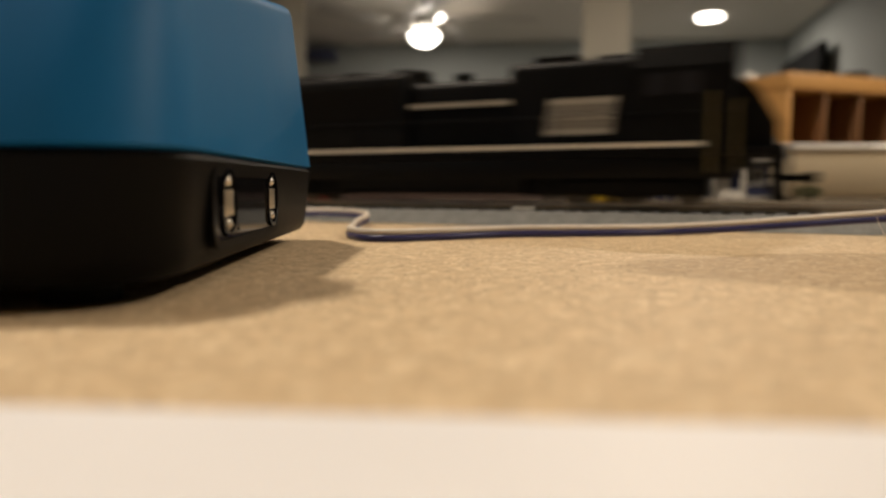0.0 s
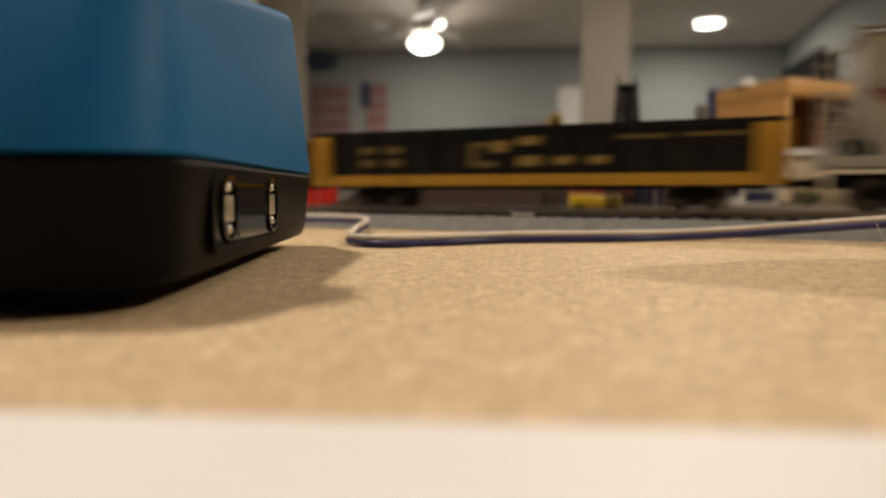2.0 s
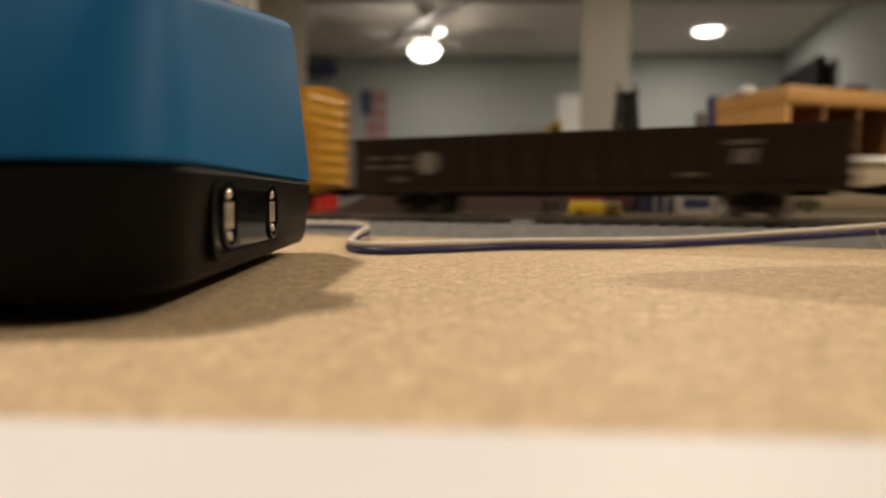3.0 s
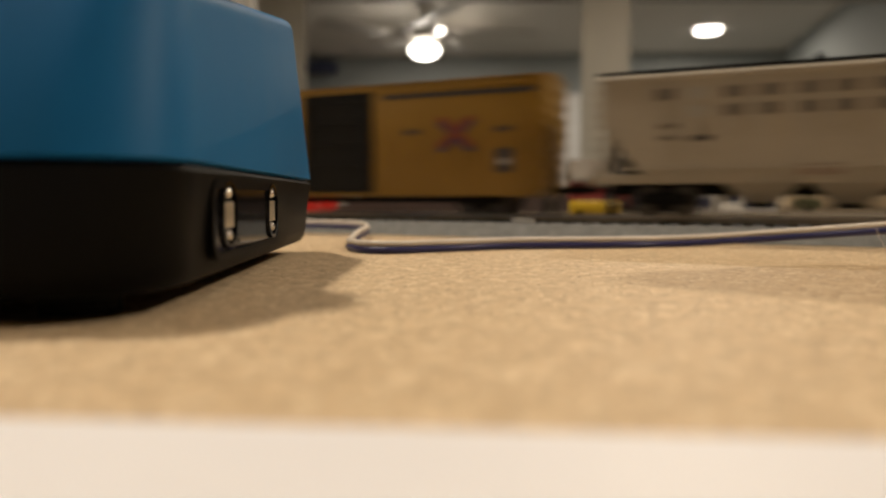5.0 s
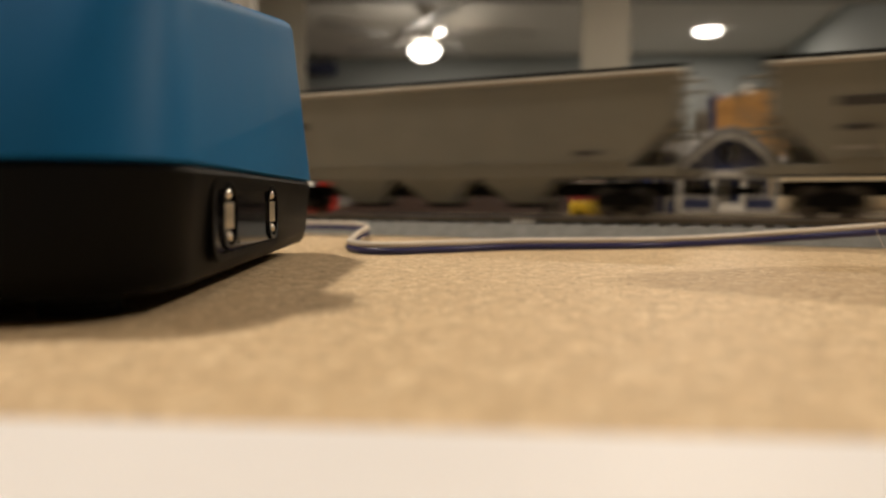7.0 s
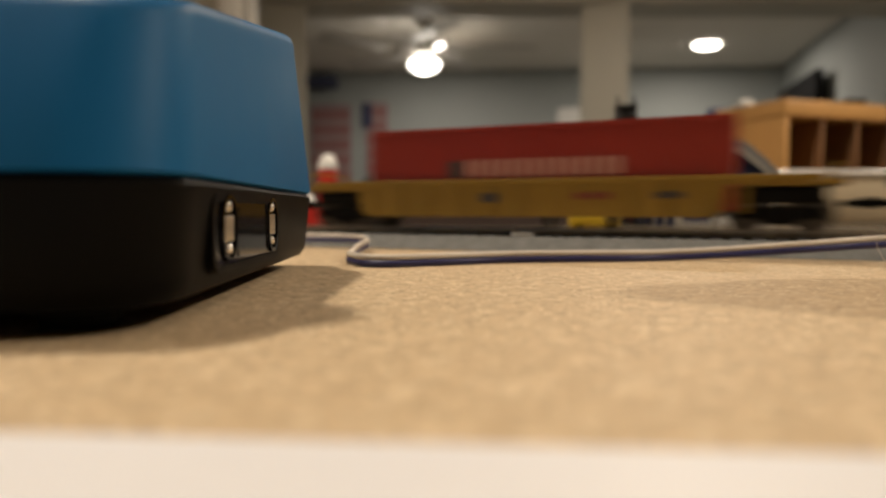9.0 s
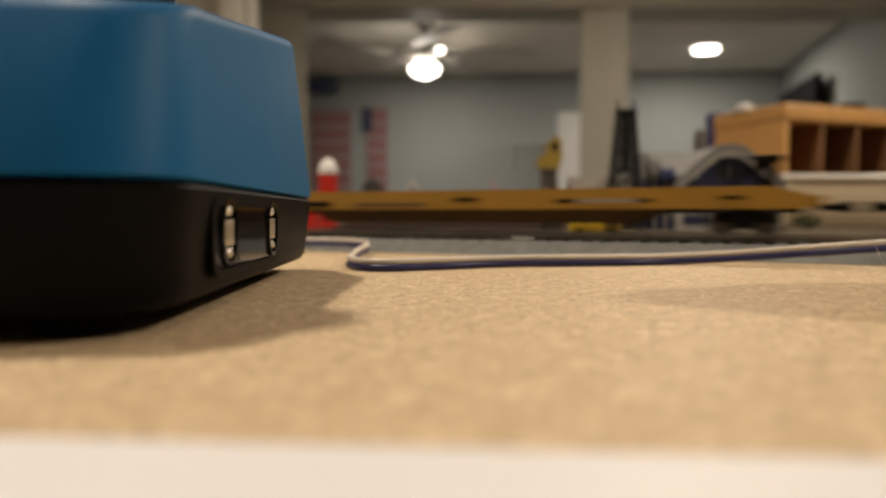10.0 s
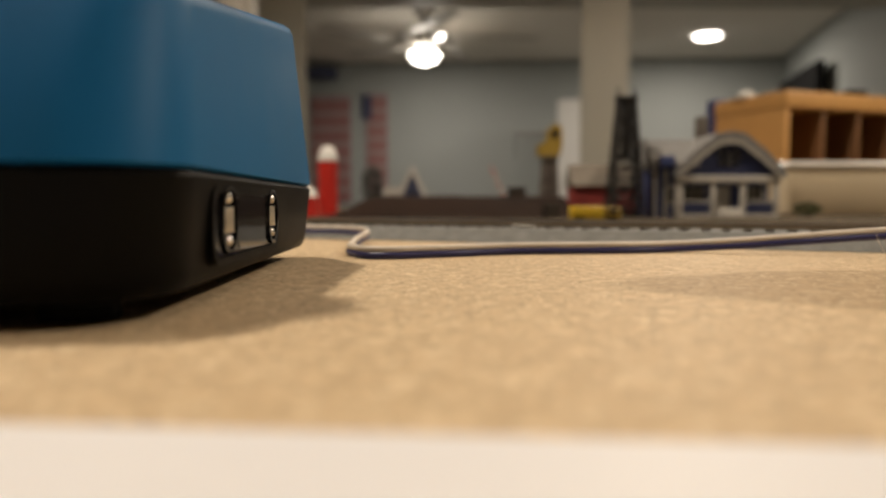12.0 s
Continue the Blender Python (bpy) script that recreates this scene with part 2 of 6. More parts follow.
def add_box(bm, x0, x1, y0, y1, z0, z1, bevel=0.0, m=None):
    g = bmesh.ops.create_cube(bm, size=1.0)
    vs = g["verts"]
    mm = Matrix.Translation(((x0 + x1) / 2, (y0 + y1) / 2, (z0 + z1) / 2)) @ Matrix.Diagonal((x1 - x0, y1 - y0, z1 - z0, 1))
    bmesh.ops.transform(bm, matrix=(m @ mm) if m is not None else mm, verts=vs)
    if bevel > 0:
        es = list({e for v in vs for e in v.link_edges})
        bmesh.ops.bevel(bm, geom=es, offset=bevel, segments=2, affect="EDGES", profile=0.5)
    return vs


def add_cyl(bm, p0, p1, r0, r1=None, n=12):
    """A round bar from p0 to p1."""
    p0, p1 = Vector(p0), Vector(p1)
    d = p1 - p0
    q = d.to_track_quat("Z", "Y").to_matrix().to_4x4()
    g = bmesh.ops.create_cone(bm, cap_ends=True, segments=n, radius1=r0, radius2=r0 if r1 is None else r1, depth=d.length)
    bmesh.ops.transform(bm, matrix=Matrix.Translation((p0 + p1) / 2) @ q, verts=g["verts"])


def add_prism(bm, outline, axis, a, b):
    """An outline of 2D points drawn out from a to b along axis."""
    def at(p, c):
        return {"x": (c, p[0], p[1]), "y": (p[0], c, p[1]), "z": (p[0], p[1], c)}[axis]
    lo = [bm.verts.new(at(p, a)) for p in outline]
    hi = [bm.verts.new(at(p, b)) for p in outline]
    n = len(outline)
    bm.faces.new(lo)
    bm.faces.new(hi[::-1])
    for i in range(n):
        bm.faces.new((lo[i], hi[i], hi[(i + 1) % n], lo[(i + 1) % n]))


def finish(name, bm, material, smooth=None):
    bmesh.ops.recalc_face_normals(bm, faces=bm.faces[:])
    me = bpy.data.meshes.new(name)
    bm.to_mesh(me)
    bm.free()
    me.materials.append(M[material])
    if smooth:
        for p in me.polygons:
            p.use_smooth = True
        me.set_sharp_from_angle(angle=radians(smooth))
    return me


def part(name, bm, material, parent, label="", smooth=None):
    ob = new(name, finish(name, bm, material, smooth))
    ob.parent = parent
    if label:
        tagged(ob, label=label)
    return ob


def thing(name, label, category, group="", kind="", m=None):
    ob = new(name)
    ob.empty_display_size = 0.02
    if m is not None:
        ob.matrix_basis = m
    return tagged(ob, label, category, group, kind)


def solid(name, bm, material, label, category, group="", kind="", m=None, smooth=None):
    ob = new(name, finish(name, bm, material, smooth))
    if m is not None:
        ob.matrix_basis = m
    return tagged(ob, label, category, group, kind)


def boxpart(name, material, parent, x0, x1, y0, y1, z0, z1, bevel=0.0, label=""):
    bm = bmesh.new()
    add_box(bm, x0, x1, y0, y1, z0, z1, bevel)
    return part(name, bm, material, parent, label, smooth=40 if bevel else None)

# ---------------------------------------------------------------- the room
BACK = 5.35


def slab(name, x0, x1, y0, y1, z0, z1, material, label, m=None):
    bm = bmesh.new()
    add_box(bm, x0, x1, y0, y1, z0, z1)
    return solid(name, bm, material, label, name.split("_")[0], kind="structure", m=m)


def build_room():
    slab("floor", -4.4, 4.4, -3.2, 6.4, FLOOR - 0.1, FLOOR, "floor", "dark brown carpet on the basement floor")
    slab("ceiling", -4.4, 4.4, -3.2, 6.4, CEIL, CEIL + 0.12, "ceil", "off-white painted plaster ceiling")
    # the far wall and the side wall stand at their own angles
    slab("wall_north", -5.5, 0.0, 0, 0.12, FLOOR, CEIL, "wall", "grey painted far wall of the basement", pose(2.60, BACK, 0, 0, 0, -4.0))
    slab("wall_east", 0, 0.12, -4.3, 0.0, FLOOR, CEIL, "wall", "grey painted side wall of the basement", pose(2.58, BACK, 0, 0, 0, -12.6))
    slab("wall_west", -3.52, -3.40, -3.0, 6.2, FLOOR, CEIL, "wall", "grey painted wall of the basement")
    slab("wall_return", 1.74, 4.30, 1.16, 1.28, FLOOR, CEIL, "wall", "grey painted wall of a recess in the basement")
    slab("wall_recess", 4.302, 4.40, -3.0, 1.28, FLOOR, CEIL, "wall", "grey painted wall of a recess in the basement")
    slab("wall_south", -3.40, 4.40, -3.1, -2.98, FLOOR, CEIL, "wall", "grey painted wall behind the bench")
    # two posts and the beam they carry
    for i, (px, w) in enumerate(((-0.695, 0.205), (0.700, 0.205))):
        bm = bmesh.new()
        add_box(bm, -w / 2, w / 2, 0.0, 0.20, FLOOR, 0.905, 0.006)
        solid("column", bm, "trim", "cream boxed-in basement support column", "column", group="support columns", kind="structure", m=pose(px, 3.05, 0, 0, 0, (11.0, -12.6)[i]))
    bm = bmesh.new()
    add_box(bm, -3.4, 2.15, 3.03, 3.27, 0.905, CEIL - 0.002, 0.006)
    solid("ceiling_beam", bm, "trim", "cream boxed-in ceiling beam on two columns", "beam", kind="structure")
    # narrow doorway trim and a pale door beside the left post
    d = thing("door_1", "off-white panelled door in a moulded frame", "door", kind="structure", m=pose(-0.78, 2.30, FLOOR))
    boxpart("door_leaf", "trim", d, -0.40, 0.043, 0.02, 0.06, 0, 2.38, 0.003)
    boxpart("door_frame", "white", d, 0.0476, 0.128, -0.01, 0.08, 0, 2.40, 0.01, "white moulded door frame")
    boxpart("door_stop", "white", d, 0.1315, 0.1634, 0.005, 0.07, 0, 2.40, 0.008)
    slab("wall_partition", -3.398, -1.184, 2.30, 2.40, FLOOR, CEIL - 0.002, "wall", "grey painted partition beside the door")


def downlight(x, y):
    # the added fill lights get the same ring and lens
    d = thing("recessed_or_fill_light", "round white recessed ceiling light, switched on, some added as fill", "ceiling light", group="recessed ceiling lights", m=pose(x, y, CEIL))
    bm = bmesh.new()
    add_cyl(bm, (0, 0, -0.012), (0, 0, 0), 0.091, 0.097, 40)
    part("trim_ring", bm, "white", d)
    bm = bmesh.new()
    add_cyl(bm, (0, 0, -0.020), (0, 0, -0.0125), 0.078, 0.084, 40)
    part("lens", bm, "lamp_glow", d, "glowing white diffuser")


def ceiling_fan():
    f = thing("ceiling_fan", "brown five-blade ceiling fan with a glowing bowl light", "ceiling fan", m=pose(-0.104, 4.0, 0))
    bm = bmesh.new()
    add_cyl(bm, (0, 0, 0.98), (0, 0, CEIL), 0.018, None, 12)
    add_cyl(bm, (0, 0, CEIL - 0.05), (0, 0, CEIL), 0.05, 0.07, 24)
    part("downrod", bm, "fan_blade", f)
    bm = bmesh.new()
    add_cyl(bm, (0, 0, 0.90), (0, 0, 0.985), 0.075, 0.055, 28)
    add_cyl(bm, (0, 0, 0.85), (0, 0, 0.898), 0.045, 0.070, 28)
    part("motor_housing", bm, "fan_blade", f)
    for k in range(5):
        turn = pose(0, 0, 0, 0, 0, 72 * k + 8)
        bm = bmesh.new()
        add_box(bm, 0.09, 0.19, -0.015, 0.015, 0.917, 0.927, 0.003, turn)
        o = [(0.17, -0.045), (0.56, -0.065), (0.60, -0.05), (0.615, 0), (0.60, 0.05), (0.56, 0.065), (0.17, 0.045)]
        b2 = bmesh.new()
        add_prism(b2, o, "z", 0.930, 0.937)
        bmesh.ops.transform(b2, matrix=turn @ pose(0, 0, 0, 8, 0, 0), verts=b2.verts[:])
        blade = part("blade", b2, "fan_blade", f)
        part("blade_bracket", bm, "fan", blade)
    bm = bmesh.new()
    bmesh.ops.create_uvsphere(bm, u_segments=28, v_segments=24, radius=0.087)
    bmesh.ops.delete(bm, geom=[v for v in bm.verts if v.co.z > -0.008], context="VERTS")
    bmesh.ops.transform(bm, matrix=Matrix.Translation((0, 0, 0.858)) @ Matrix.Diagonal((1, 1, 0.74, 1)), verts=bm.verts[:])
    part("light_bowl", bm, "lamp_glow", f, "glowing white glass bowl", smooth=60)


build_room()
for (lx, ly), watts in DOWNLIGHTS_AND_FILLS:
    downlight(lx, ly)
ceiling_fan()

# ---------------------------------------------------------------- the bench


def build_bench():
    bm = bmesh.new()
    add_box(bm, -1.3, 1.25, -0.35, 1.75, -0.012, 0.0, 0.0008)
    solid("bench_top", bm, "mdf", "tan fibreboard bench top with flecks and a darker oval", "bench top", kind="structure")
    legs = thing("bench_frame", "plain timber frame and legs under the bench top", "bench frame", kind="structure")
    for x in (-1.2, 1.15):
        for y in (-0.25, 1.65):
            boxpart("leg", "wood", legs, x - 0.045, x + 0.045, y - 0.045, y + 0.045, FLOOR, -0.103, 0.003)
    for y in (-0.25, 1.65):
        boxpart("rail", "wood", legs, -1.28, 1.23, y - 0.02, y + 0.02, -0.1, -0.0125, 0.002)
    # thin white card under the camera; its far edge is a little askew
    bm = bmesh.new()
    add_prism(bm, [(-0.16, 0.0550), (0.14, 0.0313), (0.13, -0.16), (-0.17, -0.14)], "z", 0.0002, 0.0006)
    solid("white_card", bm, "paper", "smooth white card lying on the bench top", "card")


def rounded_rect(x0, x1, y0, y1, r, n=10, rear=None):
    """An outline with round corners; rear: another radius for the two at y1."""
    pts = []
    q = r if rear is None else rear
    for cx, cy, a0, rr in ((x1 - q, y1 - q, 0, q), (x0 + q, y1 - q, 90, q), (x0 + r, y0 + r, 180, r), (x1 - r, y0 + r, 270, r)):
        for k in range(n + 1):
            a = radians(a0 + 90 * k / n)
            pts.append((cx + rr * math.cos(a), cy + rr * math.sin(a)))
    return pts


def loft(bm, rings):
    loops = [[bm.verts.new(p) for p in ring] for ring in rings]
    n = len(loops[0])
    for a, b in zip(loops, loops[1:]):
        for i in range(n):
            bm.faces.new((a[i], a[(i + 1) % n], b[(i + 1) % n], b[i]))
    bm.faces.new(loops[0][::-1])
    bm.faces.new(loops[-1])


def build_controller():
    """Wedge-shaped power pack: black base, blue lid that rises to the rear, sockets in its flank."""
    W, L = 0.150, 0.113          # width and depth
    c = thing("power_pack", "blue and black plastic train power pack on the bench", "power pack", m=pose(-0.0328, 0.0785, 0, 0, 0, 2.2))
    # local: x from -W to 0 (flank at 0), y from 0 (front) to L
    bm = bmesh.new()
    rings = []
    for inset, z in ((0.0035, 0.0027), (0.0012, 0.0033), (0.0004, 0.0045), (0.0, 0.0062), (-0.0012, 0.0184), (-0.0005, 0.0192)):
        rings.append([(x, y, z) for x, y in rounded_rect(-W + inset, -inset, inset, L - inset, 0.0135 - inset * 0.5, 10, 0.0055)])
    loft(bm, rings)
    base = part("base", bm, "black_shell", c, "matt black base shell", smooth=35)
    bm = bmesh.new()
    rings = []

    def top(y, drop):
        # rises to the rear, then falls gently over the last three centimetres
        return 0.0403 + 0.2320 * (min(y, 0.0800) - 0.004) - 0.05 * max(0.0, y - 0.0800) - drop
    for inset, z, r in ((-0.0003, 0.0193, 0.0132), (-0.0012, 0.0197, 0.0138)):
        rings.append([(x, y, z) for x, y in rounded_rect(-W + inset, -inset, inset, L - inset, r, 10, 0.0045)])
    for inset, front, back, drop in ((0.0001, 0.0038, 0.0100, 0.0060), (0.0003, 0.0048, 0.0112, 0.0018), (0.0008, 0.0054, 0.0122, 0.0005), (0.0018, 0.0064, 0.0136, 0.0)):
        rings.append([(x, y, top(y, drop * (0.25 + 0.75 * y / L))) for x, y in rounded_rect(-W + inset, -inset, front, L - back, 0.0135 - inset * 0.4, 10, 0.0075)])
    loft(bm, rings)
    part("lid", bm, "blue_shell", c, "smooth blue lid with a sloping top", smooth=40)
    # control knob on the sloping top
    bm = bmesh.new()
    add_cyl(bm, (0, 0, 0), (0, 0, 0.006), 0.0120, 0.0130, 32)
    add_cyl(bm, (0, 0, 0.006), (0, 0, 0.050), 0.0100, 0.0085, 32)
    add_cyl(bm, (0, 0, 0.050), (0, 0, 0.064), 0.0125, 0.0115, 32)
    bmesh.ops.transform(bm, matrix=pose(-0.0265, 0.0475, top(0.0475, 0.0) - 0.0020, 0, 0, 0), verts=bm.verts[:])
    part("handle", bm, "black_shell", c, "tall round black control handle", smooth=40)
    for y in (0.012, L - 0.012):
        for x in (-W + 0.014, -0.014):
            bm = bmesh.new()
            add_cyl(bm, (x, y, 0.0), (x, y, 0.0029), 0.005, None, 16)
            part("rubber_foot", bm, "under", c)
    # the socket panel stands upright in the leaning flank
    y0, y1, z0, z1 = 0.0190, 0.0658, 0.0056, 0.0176
    bm = bmesh.new()
    o = rounded_rect(y0, y1, z0, z1, 0.0036, 6)
    i = rounded_rect(y0 + 0.0012, y1 - 0.0012, z0 + 0.0012, z1 - 0.0012, 0.0026, 6)
    loft2 = [[bm.verts.new((-0.0012, *p)) for p in o], [bm.verts.new((0.0006, *p)) for p in o], [bm.verts.new((0.0006, *p)) for p in i], [bm.verts.new((-0.0012, *p)) for p in i]]
    n = len(o)
    for a in range(4):
        p, q = loft2[a], loft2[(a + 1) % 4]
        for k in range(n):
            bm.faces.new((p[k], p[(k + 1) % n], q[(k + 1) % n], q[k]))
    panel = part("socket_surround", bm, "black_shell", c, "raised black socket surround", smooth=40)
    panel.matrix_basis = Matrix.Translation((0.0007, 0, 0))
    bm = bmesh.new()
    add_prism(bm, rounded_rect(y0 + 0.0014, y1 - 0.0014, z0 + 0.0014, z1 - 0.0014, 0.0024, 6), "x", -0.0012, 0.0003)
    part("socket_plate", bm, "gloss_black", panel)
    # glossy bridge between the two sockets
    bm = bmesh.new()
    add_prism(bm, rounded_rect(y0 + 0.0134, y1 - 0.0136, z0 + 0.0020, z1 - 0.0022, 0.0016, 6), "x", 0.0004, 0.0007)
    part("socket_bridge", bm, "gloss_black", panel, smooth=40)
    for yc in (y0 + 0.0090, y1 - 0.0062):
        zc = (z0 + z1) / 2 + 0.0006
        bm = bmesh.new()
        o = rounded_rect(yc - 0.0044, yc + 0.0044, zc - 0.0053, zc + 0.0053, 0.0044, 8)
        i = rounded_rect(yc - 0.0036, yc + 0.0036, zc - 0.0046, zc + 0.0046, 0.0034, 8)
        rr = [[bm.verts.new((0.0004, *p)) for p in o], [bm.verts.new((0.0008, *p)) for p in o], [bm.verts.new((0.0008, *p)) for p in i], [bm.verts.new((0.0004, *p)) for p in i]]
        n = len(o)
        for a in range(4):
            p, q = rr[a], rr[(a + 1) % 4]
            for k in range(n):
                bm.faces.new((p[k], p[(k + 1) % n], q[(k + 1) % n], q[k]))
        part("socket_ring", bm, "gloss_black", panel, smooth=40)
        bm = bmesh.new()
        add_box(bm, 0.0003, 0.0006, yc - 0.0028, yc + 0.0024, zc - 0.0019, zc + 0.0020, 0.0001)
        part("contact", bm, "contact", panel, "bright metal contact", smooth=40)
        for dz in (-0.0031, 0.0034):
            bm = bmesh.new()
            bmesh.ops.create_uvsphere(bm, u_segments=14, v_segments=8, radius=0.0009)
            bmesh.ops.transform(bm, matrix=Matrix.Translation((0.0002, yc - 0.0004, zc + dz)), verts=bm.verts[:])
            part("screw", bm, "chrome", panel, "domed bright screw", smooth=60)


def tube(name, pts, r, material, parent):
    cu = bpy.data.curves.new(name, "CURVE")
    cu.dimensions, cu.bevel_depth, cu.bevel_resolution, cu.resolution_u = "3D", r, 4, 10
    sp = cu.splines.new("BEZIER")
    sp.bezier_points.add(len(pts) - 1)
    for b, p in zip(sp.bezier_points, pts):
        b.co = p
        b.handle_left_type = b.handle_right_type = "AUTO"
    cu.materials.append(M[material])
    ob = new(name, cu)
    ob.parent = parent
    return ob


def build_wire():
    w = thing("wire_pair", "white and blue two-core wire snaking over the bench", "wire")
    path = [(-0.150, 0.262, 0.0030), (-0.090, 0.270, 0.0034), (-0.0530, 0.2720, 0.0036), (-0.0400, 0.2700, 0.0035), (-0.0315, 0.2640, 0.0032), (-0.0275, 0.2520, 0.0026),
            (-0.0285, 0.2330, 0.0016), (-0.0275, 0.2110, 0.0010), (-0.0248, 0.1910, 0.0010), (-0.0178, 0.1820, 0.0010), (-0.0040, 0.1860, 0.0010),
            (0.0186, 0.1972, 0.0010), (0.0350, 0.1995, 0.0010), (0.0518, 0.2018, 0.0010), (0.0698, 0.2060, 0.0011), (0.0851, 0.2030, 0.0021),
            (0.1000, 0.2000, 0.0034), (0.1197, 0.1880, 0.0058), (0.1400, 0.1780, 0.0076), (0.19, 0.170, 0.005), (0.25, 0.175, 0.001)]
    tube("blue_core", path, 0.00096, "wire_blue", w)
    tube("white_core", [(x, y + 0.0007, z + 0.0016) for x, y, z in path], 0.00088, "wire_white", w)


build_bench()
build_controller()
build_wire()

# ---------------------------------------------------------------- the track
THETA = 24.0                      # the track runs to the right and towards the camera
D_SIDE, HALF_W = 0.25, 0.0165
D_TRACK = D_SIDE + HALF_W
FOOT = Vector((D_TRACK * math.sin(radians(THETA)), D_TRACK * math.cos(radians(THETA)), 0))
ALONG = Vector((math.cos(radians(THETA)), -math.sin(radians(THETA)), 0))
RAIL_Z = 0.0080
TRACK = pose(FOOT.x, FOOT.y, 0, 0, 0, -THETA)
T0, T1 = -0.95, 0.62             # the stretch laid along the scenery
END0, END1 = -2.75, 2.95         # the whole straight, on over the bench to its shelves


def build_track():
    bm = bmesh.new()
    add_prism(bm, [(-0.0285, 0.0002), (-0.0225, 0.0052), (0.0225, 0.0052), (0.0285, 0.0002)], "x", END0, END1)
    solid("roadbed", bm, "roadbed", "grey foam roadbed strip under the model track", "roadbed", kind="structure", m=TRACK)
    tr = thing("model_track", "nickel-silver rails on dark brown plastic ties", "track", m=TRACK)
    for y in (-0.00825, 0.00825):
        bm = bmesh.new()
        add_box(bm, END0, END1, y - 0.0004, y + 0.0004, RAIL_Z - 0.0006, RAIL_Z)
        rail = part("rail", bm, "rail", tr)
        bm = bmesh.new()
        add_box(bm, END0, END1, y - 0.0008, y + 0.0008, RAIL_Z - 0.0021, RAIL_Z - 0.0018)
        add_box(bm, END0, END1, y - 0.0003, y + 0.0003, RAIL_Z - 0.0018, RAIL_Z - 0.0006)
        part("rail_web", bm, "rail_side", rail)
    bm = bmesh.new()
    add_box(bm, -0.0013, 0.0013, -0.0148, 0.0148, 0.0, 0.0009, 0.0001)
    me = finish("tie", bm, "tie")
    n = int((T1 - T0) / 0.0068)
    for k in range(n):
        ob = new("tie", me)
        ob.parent = tr
        ob.matrix_basis = pose(T0 + 0.0068 * (k + 0.5), random.uniform(-0.0002, 0.0002), 0.0050, 0, 0, random.uniform(-1, 1))
    # the ties further along, too many to part
    verts, faces = [], []
    spots = [T0 - 0.0068 * (k + 0.5) for k in range(int((T0 - END0) / 0.0068))] + [T0 + 0.0068 * (k + 0.5) for k in range(n, int((END1 - T0) / 0.0068))]
    for x in spots:
        v = len(verts)
        verts += [(x + a, b, c) for c in (0.0050, 0.0059) for a, b in ((-0.0013, -0.0148), (0.0013, -0.0148), (0.0013, 0.0148), (-0.0013, 0.0148))]
        faces += [tuple(v + i for i in q) for q in ((3, 2, 1, 0), (4, 5, 6, 7), (0, 1, 5, 4), (1, 2, 6, 5), (2, 3, 7, 6), (3, 0, 4, 7))]
    far = bpy.data.meshes.new("far_ties")
    far.from_pydata(verts, [], faces)
    far.materials.append(M["tie"])
    ob = new("far_ties", far)
    ob.parent = tr
    tagged(ob, kind="stuff")
    # shelf boards that carry the straight on past both ends of the bench
    side = 0.07 / math.cos(radians(THETA))
    for x0, x1 in ((FOOT.x + END0 * ALONG.x, -1.302), (1.252, FOOT.x + END1 * ALONG.x)):
        def mid(x):
            return FOOT.y + (x - FOOT.x) / ALONG.x * ALONG.y
        shelf = thing("track_shelf", "narrow fibreboard shelf carrying the straight track past the bench", "shelf", group="track shelves", kind="structure")
        bm = bmesh.new()
        add_prism(bm, [(x0, mid(x0) - side), (x1, mid(x1) - side), (x1, mid(x1) + side), (x0, mid(x0) + side)], "z", -0.012, 0.0)
        part("board", bm, "mdf", shelf)
        for x in (x0 + 0.1, x1 - 0.1):
            boxpart("leg", "wood", shelf, x - 0.022, x + 0.022, mid(x) - 0.022, mid(x) + 0.022, FLOOR, -0.0122, 0.002)
    bm = bmesh.new()
    for x in (-0.0785,):
        add_box(bm, x - 0.0045, x + 0.0045, -0.0175, -0.0152, 0.0053, 0.0066, 0.0003)
    solid("rail_feeder_clip", bm, "house_white", "small white plastic clip beside the track", "clip", m=TRACK)


build_track()

# ---------------------------------------------------------------- the train
# places along the train in units of D_SIDE, counted from the perpendicular at time 0
SPAN = dict(loco=(0.015, -1.009), cream=(-1.012, -1.692), ybg=(-1.730, -2.455), brown=(-2.540, -3.266), y1=(-3.355, -4.075), white=(-4.125, -4.678),
            gold=(-4.750, -5.458), grey_a=(-5.548, -6.314), grey_b=(-6.412, -7.167), navy=(-7.235, -7.952), well=(-8.020, -8.835), flat=(-8.940, -9.953))
RUN = [(0.0, 0.019), (0.4, 0.355), (0.8, 0.708), (1.5, 1.3275), (3.0, 2.655), (4.0, 3.555), (5.0, 4.465), (6.0, 5.393), (7.2, 6.507), (8.1, 7.322), (9.0, 8.127), (10.5, 9.465), (12.0, 10.803)]
CARS = {}
WHEELS = []                       # each wheelset, its radius and the car it runs under


def length(key):
    a, b = SPAN[key]
    return (a - b) * D_SIDE


def car(key, name, label, category):
    ob = thing(name, label, category, group="cars of the model train")
    CARS[key] = ob
    return ob


WHEEL_MESH = {}


